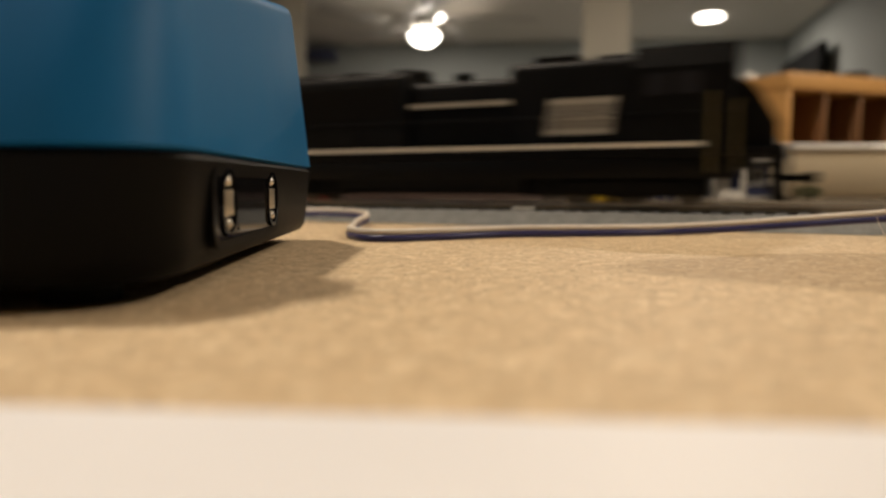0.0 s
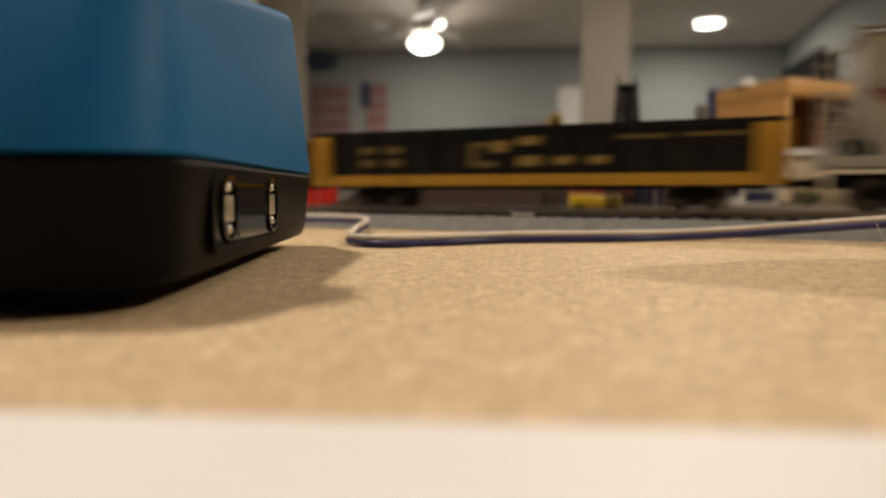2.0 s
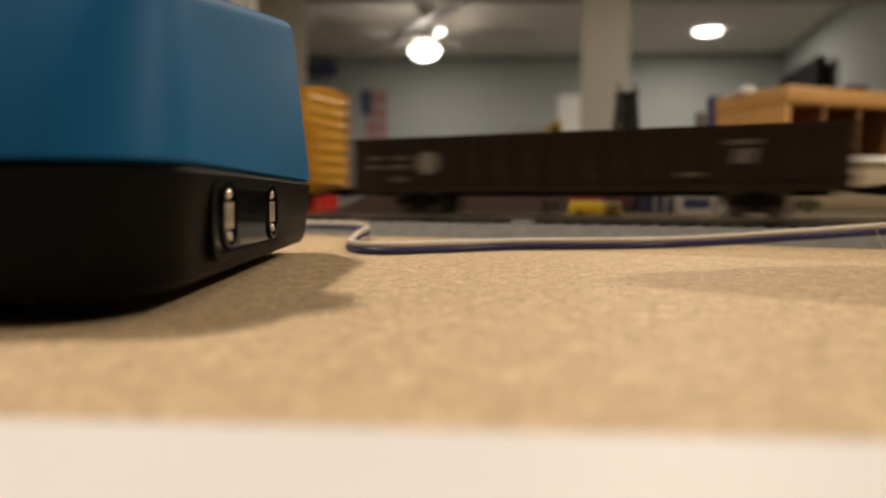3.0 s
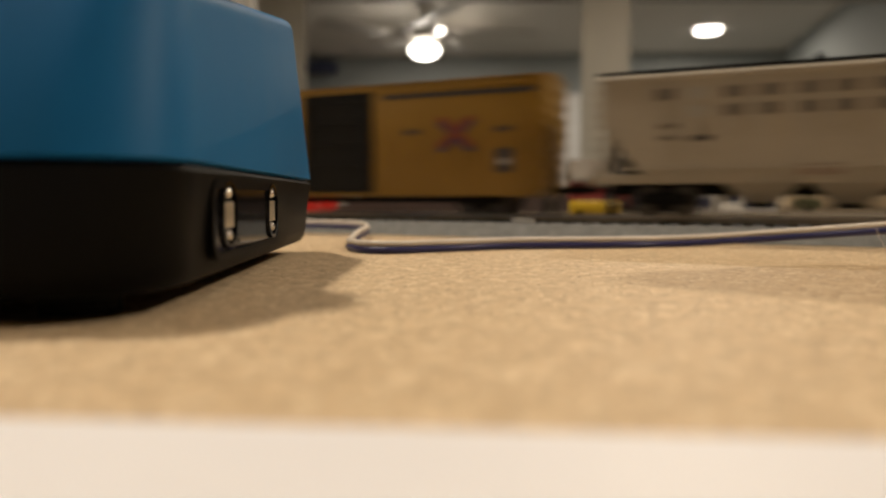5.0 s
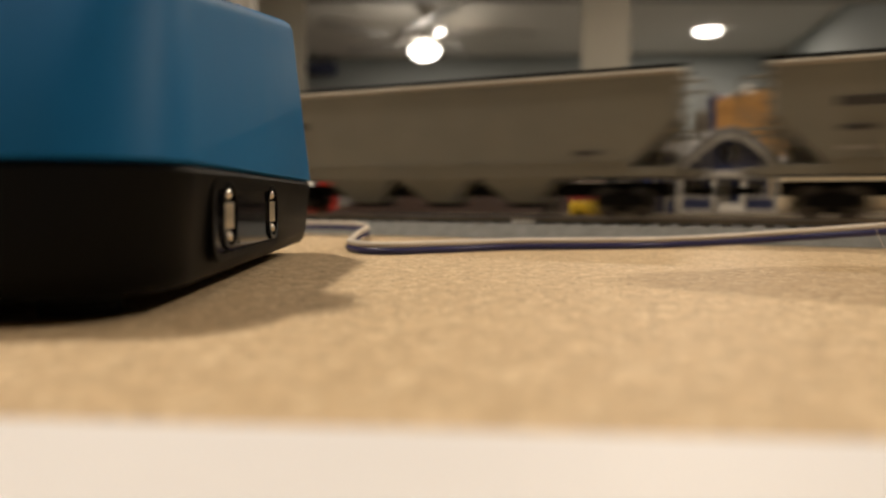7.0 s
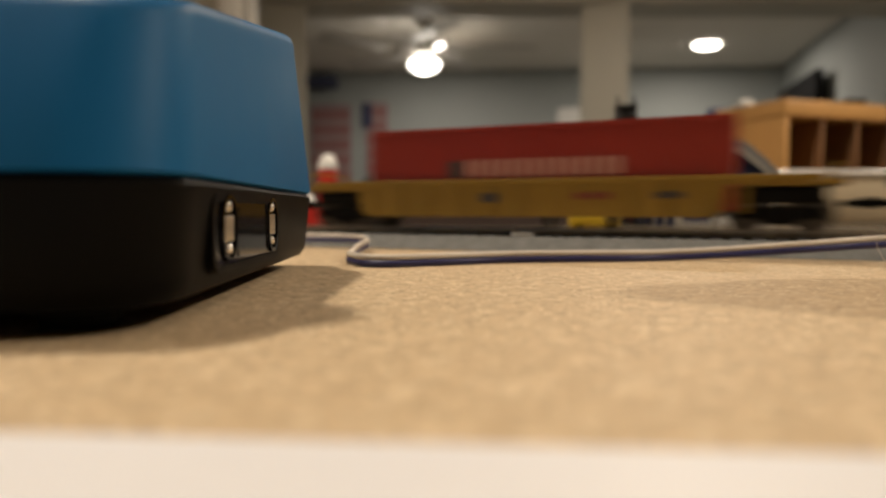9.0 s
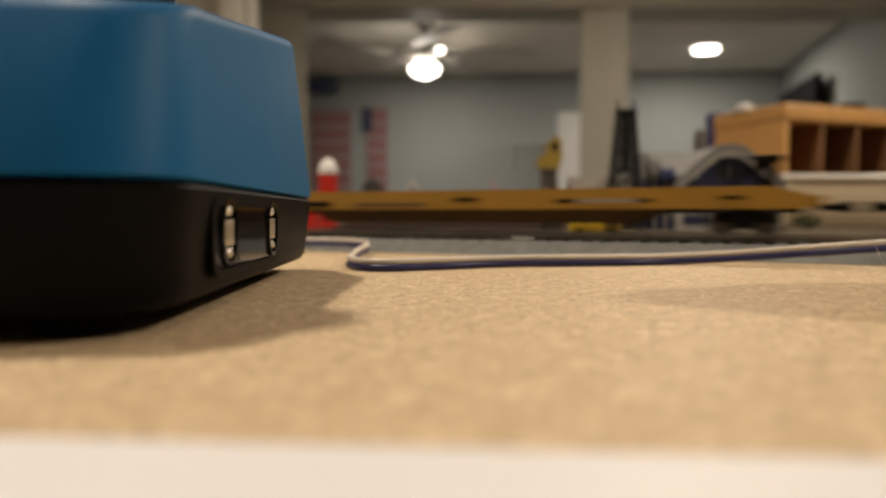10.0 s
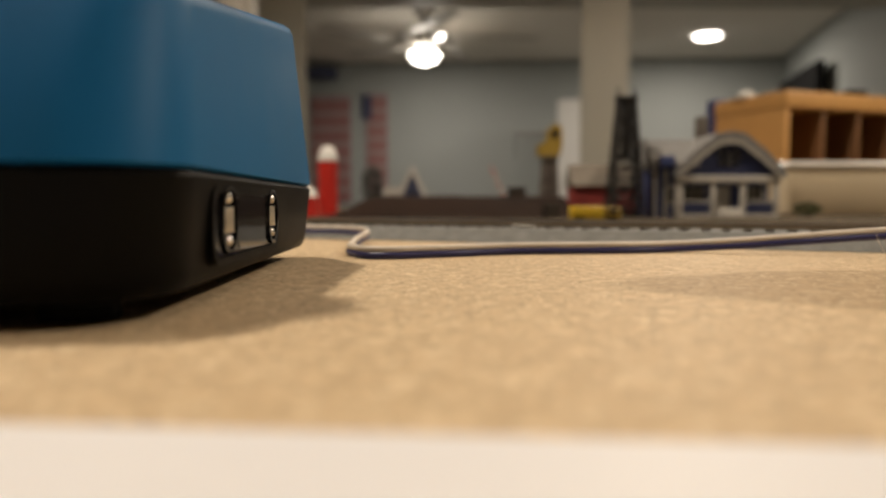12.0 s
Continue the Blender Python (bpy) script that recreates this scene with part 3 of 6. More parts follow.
def truck(parent, x, axle=0.0115, r=0.0053, w=0.0125, n=2):
    """A bogie: side frames, bolster, and wheels as its own pieces. Heights count from the rail head."""
    half = axle * (n - 1) / 2
    bm = bmesh.new()
    for s in (-1, 1):
        o = [(-half - 0.004, 0.0045), (-half - 0.003, 0.0075), (-0.004, 0.0082), (0.004, 0.0082), (half + 0.003, 0.0075), (half + 0.004, 0.0045),
             (half - 0.003, 0.0042), (0.0035, 0.0022), (-0.0035, 0.0022), (-half + 0.003, 0.0042)]
        add_prism(bm, [(x + px, z) for px, z in o], "y", s * w - 0.0009, s * w + 0.0009)
        for k in range(n):
            ax = x - half + k * axle
            add_box(bm, ax - 0.0018, ax + 0.0018, s * w - 0.0016, s * w + 0.0016, 0.0040, 0.0068, 0.0003)
    add_box(bm, x - 0.003, x + 0.003, -w, w, 0.0058, 0.0088)
    t = part("truck", bm, "under", parent, "black sprung bogie")
    if r not in WHEEL_MESH:
        bm = bmesh.new()
        add_cyl(bm, (0, -0.0098, 0), (0, 0.0098, 0), 0.0012, None, 10)
        for s in (-1, 1):
            add_cyl(bm, (0, s * 0.0078, 0), (0, s * 0.0098, 0), r, None, 20)
            add_cyl(bm, (0, s * 0.0072, 0), (0, s * 0.0078, 0), r + 0.0004, None, 20)
            for q in range(3):
                add_box(bm, -0.0006, 0.0006, s * 0.0100 - 0.0002, s * 0.0100 + 0.0002, 0.0016, r - 0.0010, 0, pose(0, 0, 0, 0, 120 * q, 0))
        WHEEL_MESH[r] = finish("wheelset", bm, "wheel")
    for k in range(n):
        ob = new("wheelset", WHEEL_MESH[r])
        ob.parent = t
        ob.location = (x - half + k * axle, 0, r)
        WHEELS.append((ob, r))


def coupler(parent, x, s):
    bm = bmesh.new()
    add_box(bm, min(x, x + s * 0.009), max(x, x + s * 0.009), -0.0014, 0.0014, 0.0082, 0.0105, 0.0003)
    add_box(bm, x + s * 0.009 - 0.002, x + s * 0.009 + 0.002, -0.0030, 0.0026, 0.0076, 0.0114, 0.0006)
    part("coupler", bm, "under", parent)


def bars(parent, name, x0, x1, z0, z1, n, material, y, fill=0.72, lean=0.0):
    """A row of n plain bars, lettering that cannot be read, on the flank at y, both sides alike."""
    step = (x1 - x0) / n
    for s in (-1, 1):
        bm = bmesh.new()
        for k in range(n):
            a = x0 + k * step
            b = a + step * fill
            add_prism(bm, [(a, z0), (b, z0), (b + lean, z1), (a + lean, z1)], "y", s * y, s * (y + 0.00018))
        part(name, bm, material, parent)


def ladder(parent, x, y, z0, z1, material, n=6, w=0.006):
    bm = bmesh.new()
    for s in (-1, 1):
        add_box(bm, x + s * w / 2 - 0.0003, x + s * w / 2 + 0.0003, y - 0.0003, y + 0.0003, z0, z1)
    for k in range(n):
        z = z0 + (z1 - z0) * (k + 0.5) / n
        add_box(bm, x - w / 2, x + w / 2, y - 0.0003, y + 0.0003, z - 0.0003, z + 0.0003)
    part("ladder", bm, material, parent)


def end_ladder(parent, x, y, z0, z1, material, n=6, w=0.006):
    bm = bmesh.new()
    for s in (-1, 1):
        add_box(bm, x - 0.0003, x + 0.0003, y + s * w / 2 - 0.0003, y + s * w / 2 + 0.0003, z0, z1)
    for k in range(n):
        z = z0 + (z1 - z0) * (k + 0.5) / n
        add_box(bm, x - 0.0003, x + 0.0003, y - w / 2, y + w / 2, z - 0.0003, z + 0.0003)
    part("end_ladder", bm, material, parent)


def underframe(parent, L, w=0.012, z=0.0095):
    bm = bmesh.new()
    add_box(bm, -L / 2 + 0.004, L / 2 - 0.004, -0.003, 0.003, z - 0.002, z + 0.003)
    part("centre_sill", bm, "under", parent)


def build_locomotive():
    L = length("loco")
    c = car("loco", "diesel_locomotive", "black model diesel locomotive with white walkway stripe", "locomotive")
    h = L / 2
    bm = bmesh.new()
    add_box(bm, -h, h, -0.0165, 0.0165, 0.0165, 0.0195, 0.0003)
    add_box(bm, -h + 0.008, h - 0.008, -0.0155, 0.0155, 0.0125, 0.0165)
    for s in (-1, 1):
        add_box(bm, s * h - 0.0015, s * h + 0.0015, -0.0165, 0.0165, 0.0055, 0.0200, 0.0004)
    frame_ = part("underframe", bm, "loco", c)
    for s in (-1, 1):
        bm = bmesh.new()
        add_box(bm, -h + 0.0138, 0.1035, s * 0.01685 - 0.0003, s * 0.01685 + 0.0003, 0.0199, 0.0215)
        part("walkway_stripe", bm, "lett_white", frame_, "white stripe along the walkway edge")
    # hood in three lengths, cab, nose
    def hood(x0, x1, w, z1, ch=0.0022, name="hood"):
        bm = bmesh.new()
        r = 0.0034
        arc = [(r * (1 - math.cos(radians(a))), r * (1 - math.sin(radians(a)))) for a in (0, 18, 36, 54, 72, 90)]
        add_prism(bm, [(-w, 0.0195)] + [(-w + p, z1 - q) for p, q in arc] + [(w - p, z1 - q) for p, q in reversed(arc)] + [(w, 0.0195)], "x", x0, x1)
        return part(name, bm, "loco", c, smooth=40)
    rear = -0.1145
    hood(rear, -0.1027, 0.0135, 0.0445, name="rear_hood")
    rad = hood(-0.1025, -0.0082, 0.0150, 0.0520, name="radiator_hood")
    mid = hood(-0.0080, 0.0348, 0.0120, 0.0475, name="engine_hood")
    front = hood(0.0350, 0.0798, 0.0140, 0.0520, name="inverter_hood")
    cabx0, cabx1 = 0.0800, 0.1135
    # flared radiator at the rear of the hood: overhanging roof plate over sloping screens
    bm = bmesh.new()
    add_prism(bm, [(-0.0172, 0.0506), (-0.0172, 0.0520), (-0.0150, 0.0534), (0.0150, 0.0534), (0.0172, 0.0520), (0.0172, 0.0506)], "x", -0.1035, -0.0765)
    part("radiator_roof", bm, "loco", rad, smooth=30)
    for s in (-1, 1):
        bm = bmesh.new()
        add_prism(bm, [(s * 0.0151, 0.0445), (s * 0.0154, 0.0445), (s * 0.0170, 0.0504), (s * 0.0151, 0.0504)], "x", -0.0985, -0.0775)
        # panel coloured grey to stand for light reflected off the slope
        screen_ = part("radiator_screen", bm, "radiator", rad, "sloping radiator screen, grey for the light it catches")
        for k in range(7):
            x = -0.0985 + 0.0030 * k
            boxpart("screen_bar", "loco", screen_, x, x + 0.0006, s * 0.0160 - 0.0009, s * 0.0160 + 0.0009, 0.0447, 0.0503)
    bm = bmesh.new()
    add_prism(bm, [(-0.0160, 0.0195), (-0.0160, 0.047), (-0.0130, 0.0543), (0.0130, 0.0543), (0.0160, 0.047), (0.0160, 0.0195)], "x", cabx0, cabx1)
    cab = part("cab", bm, "loco", c)
    for s in (-1, 1):
        for xx in (cabx0 + 0.004, cabx0 + 0.014):
            bm = bmesh.new()
            add_box(bm, xx, xx + 0.008, s * 0.01605 - 0.0002, s * 0.01605 + 0.0002, 0.0375, 0.0450)
            part("cab_window", bm, "glass_dark", cab)
    bm = bmesh.new()
    add_prism(bm, [(cabx1, 0.0195), (cabx1, 0.043), (cabx1 + 0.0060, 0.039), (cabx1 + 0.0130, 0.0275), (cabx1 + 0.0130, 0.0195)], "y", -0.0105, 0.0105)
    part("nose", bm, "loco", c)
    # white slab painted as the highlight on top of the rear hood
    boxpart("hood_highlight", "lett_white", c, rear + 0.0010, rear + 0.0105, -0.0100, 0.0100, 0.0446, 0.0456, 0.0003, "pale slab standing for the highlight on the rear hood")
    for s in (-1, 1):
        # grey strip that paints the highlight along the radiator roof
        boxpart("roof_edge_highlight", "lett_grey", rad, -0.1030, -0.0800, s * 0.0173 - 0.0002, s * 0.0173 + 0.0002, 0.0510, 0.0518, 0, "pale strip standing for the roof edge's highlight")
    # grilles, fans, side doors
    for k in range(3):
        bm = bmesh.new()
        x = -0.0620 + k * 0.024
        add_cyl(bm, (x, 0, 0.0520), (x, 0, 0.0537), 0.0095, 0.0088, 24)
        part("roof_fan", bm, "under", rad)
    bm = bmesh.new()
    add_cyl(bm, (0.0105, 0, 0.0475), (0.0105, 0, 0.0515), 0.004, None, 16)
    part("exhaust_stack", bm, "under", mid)
    boxpart("roof_box", "under", front, 0.0420, 0.0590, -0.008, 0.008, 0.0521, 0.0548, 0.0008)
    boxpart("roof_box", "under", front, 0.0650, 0.0780, -0.006, 0.006, 0.0521, 0.0542, 0.0008)
    # dark skirts and gear between the bogies
    boxpart("gear_block", "under", c, -h + 0.022, -0.040, -0.0115, 0.0115, 0.0030, 0.0124, 0.0008)
    boxpart("gear_block", "under", c, 0.038, h - 0.022, -0.0115, 0.0115, 0.0030, 0.0124, 0.0008)
    for s in (-1, 1):
        boxpart("side_skirt", "loco", c, -h + 0.014, h - 0.014, s * 0.0150 - 0.0006, s * 0.0150 + 0.0006, 0.0092, 0.0164, 0.0002)
        boxpart("air_tank", "under", c, -0.040, -0.012, s * 0.0150 - 0.0010, s * 0.0150 + 0.0016, 0.0096, 0.0125, 0.0009)
    for s in (-1, 1):
        for k in range(10):
            bm = bmesh.new()
            x = -0.0072 + k * 0.00415
            add_box(bm, x, x + 0.0036, s * 0.0120 - 0.0003, s * 0.0120 + 0.0003, 0.0225, 0.0370, 0.0002)
            part("hood_door", bm, "loco", mid)
        bm = bmesh.new()
        for k in range(9):
            add_box(bm, -0.0700, -0.0130, s * 0.0151 - 0.0004, s * 0.0151 + 0.0002, 0.0345 + k * 0.0014, 0.0353 + k * 0.0014)
        part("radiator_grille", bm, "under", rad)
        bm = bmesh.new()
        add_prism(bm, [(-0.0079, 0.0368), (0.0348, 0.0368), (0.0348, 0.0392), (-0.0079, 0.0392)], "y", s * 0.0121, s * 0.0138)
        duct = part("side_duct", bm, "loco", mid)
        # the duct's bright top line is a grey strip, a painted highlight
        boxpart("duct_highlight", "lett_grey", duct, -0.0079, 0.0346, s * 0.0140 - 0.0002, s * 0.0140 + 0.0002, 0.0370, 0.0388, 0, "pale grey strip standing for the highlight along the duct")
    # grey flag-like emblem panel: plain bars
    x0, x1 = 0.0478, 0.0722
    for k in range(5):
        zz = 0.0250 + k * 0.00268
        bars(c, "emblem_bar", x0 + k * 0.0004, x1 + k * 0.0004, zz, zz + 0.0024, 1, "lett_dim" if k in (1, 3) else "lett_grey", 0.01405, 1.0, 0.0006)
    bars(c, "lettering", -0.0962, -0.0790, 0.0345, 0.0395, 4, "lett_soft", 0.01505, 0.75)
    # handrails and steps
    for s in (-1, 1):
        bm = bmesh.new()
        n = 12
        for k in range(n):
            x = -h + 0.012 + (L - 0.024) * k / (n - 1)
            add_cyl(bm, (x, s * 0.0160, 0.0195), (x, s * 0.0160, 0.0315), 0.00028, None, 6)
        add_cyl(bm, (-h + 0.012, s * 0.0160, 0.0315), (h - 0.012, s * 0.0160, 0.0315), 0.00028, None, 6)
        part("handrail", bm, "loco", c)
        for e in (-1, 1):
            bm = bmesh.new()
            xs = e * (h - 0.004)
            for z in (0.0060, 0.0100, 0.0140):
                add_box(bm, xs - 0.0030, xs + 0.0030, s * 0.0150 - 0.0015, s * 0.0150 + 0.0015, z - 0.0003, z + 0.0003)
            add_box(bm, xs - 0.0034, xs - 0.0030, s * 0.0150 - 0.0015, s * 0.0150 + 0.0015, 0.0057, 0.0190)
            add_box(bm, xs + 0.0030, xs + 0.0034, s * 0.0150 - 0.0015, s * 0.0150 + 0.0015, 0.0057, 0.0190)
            part("steps", bm, "loco", c)
            bm = bmesh.new()
            xx = e * (h - 0.0220) if e > 0 else -h + 0.0118
            add_cyl(bm, (xx, s * 0.0168, 0.0110), (xx, s * 0.0168, 0.0380), 0.0008, None, 6)
            part("grab_iron", bm, "lett_olive", c, "dull olive-yellow grab iron")
            bm = bmesh.new()
            add_cyl(bm, (xx + e * 0.0076, s * 0.0168, 0.0110), (xx + e * 0.0076, s * 0.0168, 0.0350), 0.0006, None, 6)
            part("grab_iron", bm, "lett_olive", c, "dull olive-yellow grab iron")
    bm = bmesh.new()
    add_prism(bm, [(-0.0130, 0.0035), (-0.0155, 0.0060), (-0.0155, 0.0130), (0.0155, 0.0130), (0.0155, 0.0060), (0.0130, 0.0035)], "x", -0.040, 0.040)
    part("fuel_tank", bm, "under", c)
    for x in (-0.0785, 0.0785):
        truck(c, x, 0.0205, 0.0058, 0.0130, 3)
    for e in (-1, 1):
        bm = bmesh.new()
        add_prism(bm, [(e * h, 0.0170), (e * (h - 0.004), 0.0170), (e * (h - 0.004), 0.0018), (e * (h + 0.0025), 0.0018)], "y", -0.0140, 0.0140)
        part("pilot", bm, "under", c)
        coupler(c, e * h, e)


def build_gondola(key, name, label, body, posts_mat, n_posts, trimmed):
    L = length(key)
    c = car(key, name, label, "gondola")
    h, w, z0, z1 = L / 2, 0.0160, 0.0095, 0.0297
    for s in (-1, 1):
        boxpart("side_wall", body, c, -h + 0.0012, h - 0.0012, s * w - 0.0005, s * w + 0.0005, z0, z1)
        boxpart("end_wall", body, c, s * (h - 0.0005) - 0.0005, s * (h - 0.0005) + 0.0005, -w, w, z0, z1)
    boxpart("floor_plate", body, c, -h + 0.0012, h - 0.0012, -w + 0.0006, w - 0.0006, z0, z0 + 0.0012)
    for s in (-1, 1):
        bm = bmesh.new()
        add_box(bm, -h, h, s * (w + 0.0004) - 0.0007, s * (w + 0.0004) + 0.0007, z1 - 0.0002, z1 + 0.0012)
        part("top_chord", bm, body, c)
        for k in range(n_posts):
            x = -h + 0.014 + (L - 0.028) * k / (n_posts - 1)
            boxpart("side_post", posts_mat, c, x - 0.0007, x + 0.0007, s * (w + 0.0012) - 0.0007, s * (w + 0.0012) + 0.0007, z0 + 0.0042, z1 - 0.0004)
        if trimmed:
            bm = bmesh.new()
            add_box(bm, -h, h, s * (w + 0.0010) - 0.0005, s * (w + 0.0010) + 0.0005, z0 - 0.0006, z0 + 0.0036)
            part("side_sill", bm, "car_yellow", c, "yellow side sill")
            for e in (-1, 1):
                bm = bmesh.new()
                add_box(bm, min(e * h, e * (h - 0.0095)), max(e * h, e * (h - 0.0095)), s * (w + 0.0011) - 0.0005, s * (w + 0.0011) + 0.0005, z0 + 0.0037, z1 - 0.0006)
                part("end_panel", bm, "car_yellow", c, "yellow end panel")
                ladder(c, e * (h - 0.0048), s * (w + 0.0021), z0 + 0.001, z1 - 0.002, "car_yellow", 5)
        else:
            bm = bmesh.new()
            add_box(bm, -h, h, s * (w + 0.0008) - 0.0006, s * (w + 0.0008) + 0.0006, z0 - 0.0004, z0 + 0.0022)
            part("side_sill", bm, body, c)
    for e in (-1, 1):
        for k in range(5):
            z = z0 + 0.004 + k * 0.0040
            boxpart("end_rib", "car_yellow" if trimmed else body, c, e * (h + 0.0004) - 0.0005, e * (h + 0.0004) + 0.0005, -w + 0.001, w - 0.001, z - 0.0007, z + 0.0007)
        coupler(c, e * h, e)
        truck(c, e * (h - 0.028))
    underframe(c, L)
    y = w + 0.0021
    if trimmed:
        bars(c, "lettering", -h + 0.024, -h + 0.032, 0.0165, 0.0195, 2, "lett_ochre", y, 0.8)
        bars(c, "lettering", -h + 0.024, -h + 0.032, 0.0215, 0.0245, 2, "lett_ochre", y, 0.8)
        bars(c, "lettering", -h + 0.036, -h + 0.044, 0.0165, 0.0195, 2, "lett_ochre", y, 0.8)
        bars(c, "lettering", -h + 0.036, -h + 0.044, 0.0215, 0.0245, 2, "lett_ochre", y, 0.8)
        # open-cornered emblem, then short blocks of lettering
        bars(c, "emblem", -0.0185, -0.0155, 0.0158, 0.0252, 1, "lett_ochre", y, 1.0)
        bars(c, "emblem", -0.0152, -0.0075, 0.0158, 0.0180, 1, "lett_ochre", y, 1.0)
        bars(c, "emblem", -0.0152, -0.0105, 0.0230, 0.0252, 1, "lett_ochre", y, 1.0)
        bars(c, "emblem", -0.0100, -0.0030, 0.0212, 0.0255, 1, "lett_gold", y, 0.85, 0.0012)
        for a, b, z, zz in ((0.0004, 0.0096, 0.0236, 0.0268), (0.0004, 0.0098, 0.0160, 0.0198), (0.0140, 0.0212, 0.0165, 0.0194), (0.0267, 0.0338, 0.0165, 0.0194)):
            bars(c, "lettering", a, b, z, zz, 1, "lett_gold", y, 0.9, 0.0010)
        bars(c, "lettering", 0.0376, 0.0548, 0.0250, 0.0264, 5, "lett_ochre", y, 0.85)
        bars(c, "lettering", 0.0594, 0.0801, 0.0252, 0.0266, 6, "lett_ochre", y, 0.85)
    else:
        bars(c, "lettering", h - 0.0375, h - 0.0275, 0.0242, 0.0260, 3, "lett_soft", y, 0.8, 0.001)
        bars(c, "emblem", h - 0.0350, h - 0.0290, 0.0182, 0.0230, 2, "lett_dim", y, 0.75, 0.001)
        bars(c, "lettering", h - 0.0520, h - 0.0440, 0.0140, 0.0156, 3, "lett_soft", y, 0.7)
        for a, b, q in ((0.008, 0.016, 0.0185), (0.018, 0.028, 0.0185), (0.020, 0.028, 0.0220), (0.019, 0.027, 0.0135), (0.009, 0.016, 0.0220)):
            bars(c, "lettering", -h + a, -h + b, q, q + 0.0016, 3, "lett_soft", y, 0.7)
        for s in (-1, 1):
            bm = bmesh.new()
            add_cyl(bm, (-h + 0.0355, s * y, 0.0205), (-h + 0.0355, s * (y + 0.0002), 0.0205), 0.0045, None, 20)
            part("emblem", bm, "lett_dim", c, "round grey emblem")


def build_boxcar(key, name, label, body, door_mat, door, zb, zt, peaked=True):
    """A boxcar: ribbed ends, sliding door, ladders, roof. Heights count from the rail head."""
    L = length(key)
    c = car(key, name, label, "boxcar")
    h, w = L / 2, 0.0160
    bm = bmesh.new()
    cut = 0.0055
    add_prism(bm, [(-h + cut, zb), (h - cut, zb), (h, zb + 0.0030), (h, zt), (-h, zt), (-h, zb + 0.0030)], "y", -w, w)
    bmesh.ops.bevel(bm, geom=bm.edges[:], offset=0.0004, segments=2, affect="EDGES", profile=0.5)
    part("body", bm, body, c, smooth=30)
    bm = bmesh.new()
    add_prism(bm, [(-w - 0.0006, zt), (-w - 0.0006, zt + 0.0006), (0, zt + 0.0028), (w + 0.0006, zt + 0.0006), (w + 0.0006, zt)], "x", -h - 0.0005, h + 0.0005)
    roof = part("roof", bm, body, c)
    for k in range(12):
        x = -h + L * (k + 0.5) / 12
        bm = bmesh.new()
        add_prism(bm, [(-w, zt + 0.0010), (0, zt + 0.0034), (w, zt + 0.0010), (w, zt + 0.0002), (-w, zt + 0.0002)], "x", x - 0.0006, x + 0.0006)
        part("roof_rib", bm, body, roof)
    for s in (-1, 1):
        y = s * w
        n = 22
        for k in range(n):
            x = -h + L * (k + 0.5) / n
            if abs(x - door[0]) < door[1] / 2 + 0.002:
                continue
            boxpart("side_seam", body, c, x - 0.00025, x + 0.00025, y - 0.0002, y + 0.0002, zb + 0.001, zt - 0.001)
        bm = bmesh.new()
        add_box(bm, -h + 0.030, h - 0.030, y * 0.8 - 0.0005, y * 0.8 + 0.0005, zb - 0.0025, zb - 0.0002)
        part("side_sill", bm, "under", c)
        x0, x1 = door[0] - door[1] / 2, door[0] + door[1] / 2
        bm = bmesh.new()
        add_box(bm, x0, x1, y - 0.0009, y + 0.0009, zb + 0.0015, zt - 0.0020, 0.0002)
        dr = part("sliding_door", bm, door_mat, c)
        for k in range(5):
            z = zb + 0.005 + (zt - zb - 0.010) * k / 4
            boxpart("door_rib", door_mat, dr, x0 + 0.001, x1 - 0.001, y - 0.0013, y + 0.0013, z - 0.0006, z + 0.0006)
        boxpart("door_bar", door_mat, dr, x0 + 0.0030, x0 + 0.0034, y - 0.0016, y + 0.0016, zb + 0.003, zt - 0.004)
        boxpart("door_track", body, c, x0 - 0.002, min(h - 0.006, x1 + door[1] * 2.3), y - 0.0011, y + 0.0011, zt - 0.0022, zt - 0.0010)
        boxpart("door_track", body, c, x0 - 0.002, x1 + 0.02, y - 0.0011, y + 0.0011, zb + 0.0002, zb + 0.0012)
        for e in (-1, 1):
            ladder(c, e * (h - 0.005), s * (w + 0.0008), zb - 0.001, zt - 0.012 if e > 0 else zt - 0.020, body, 6)
    for e in (-1, 1):
        for k in range(8):
            z = zb + 0.004 + (zt - zb - 0.008) * k / 7
            bm = bmesh.new()
            add_prism(bm, [(e * h, z - 0.0020), (e * (h + 0.0009), z - 0.0006), (e * (h + 0.0009), z + 0.0006), (e * h, z + 0.0020)], "y", -w + 0.0015, w - 0.0015)
            part("end_rib", bm, body, c)
        end_ladder(c, e * (h + 0.0022), -w + 0.004, zb, zt - 0.014, body)
        coupler(c, e * h, e)
        truck(c, e * (h - 0.026))
    underframe(c, L)
    return c, h, w, zb, zt


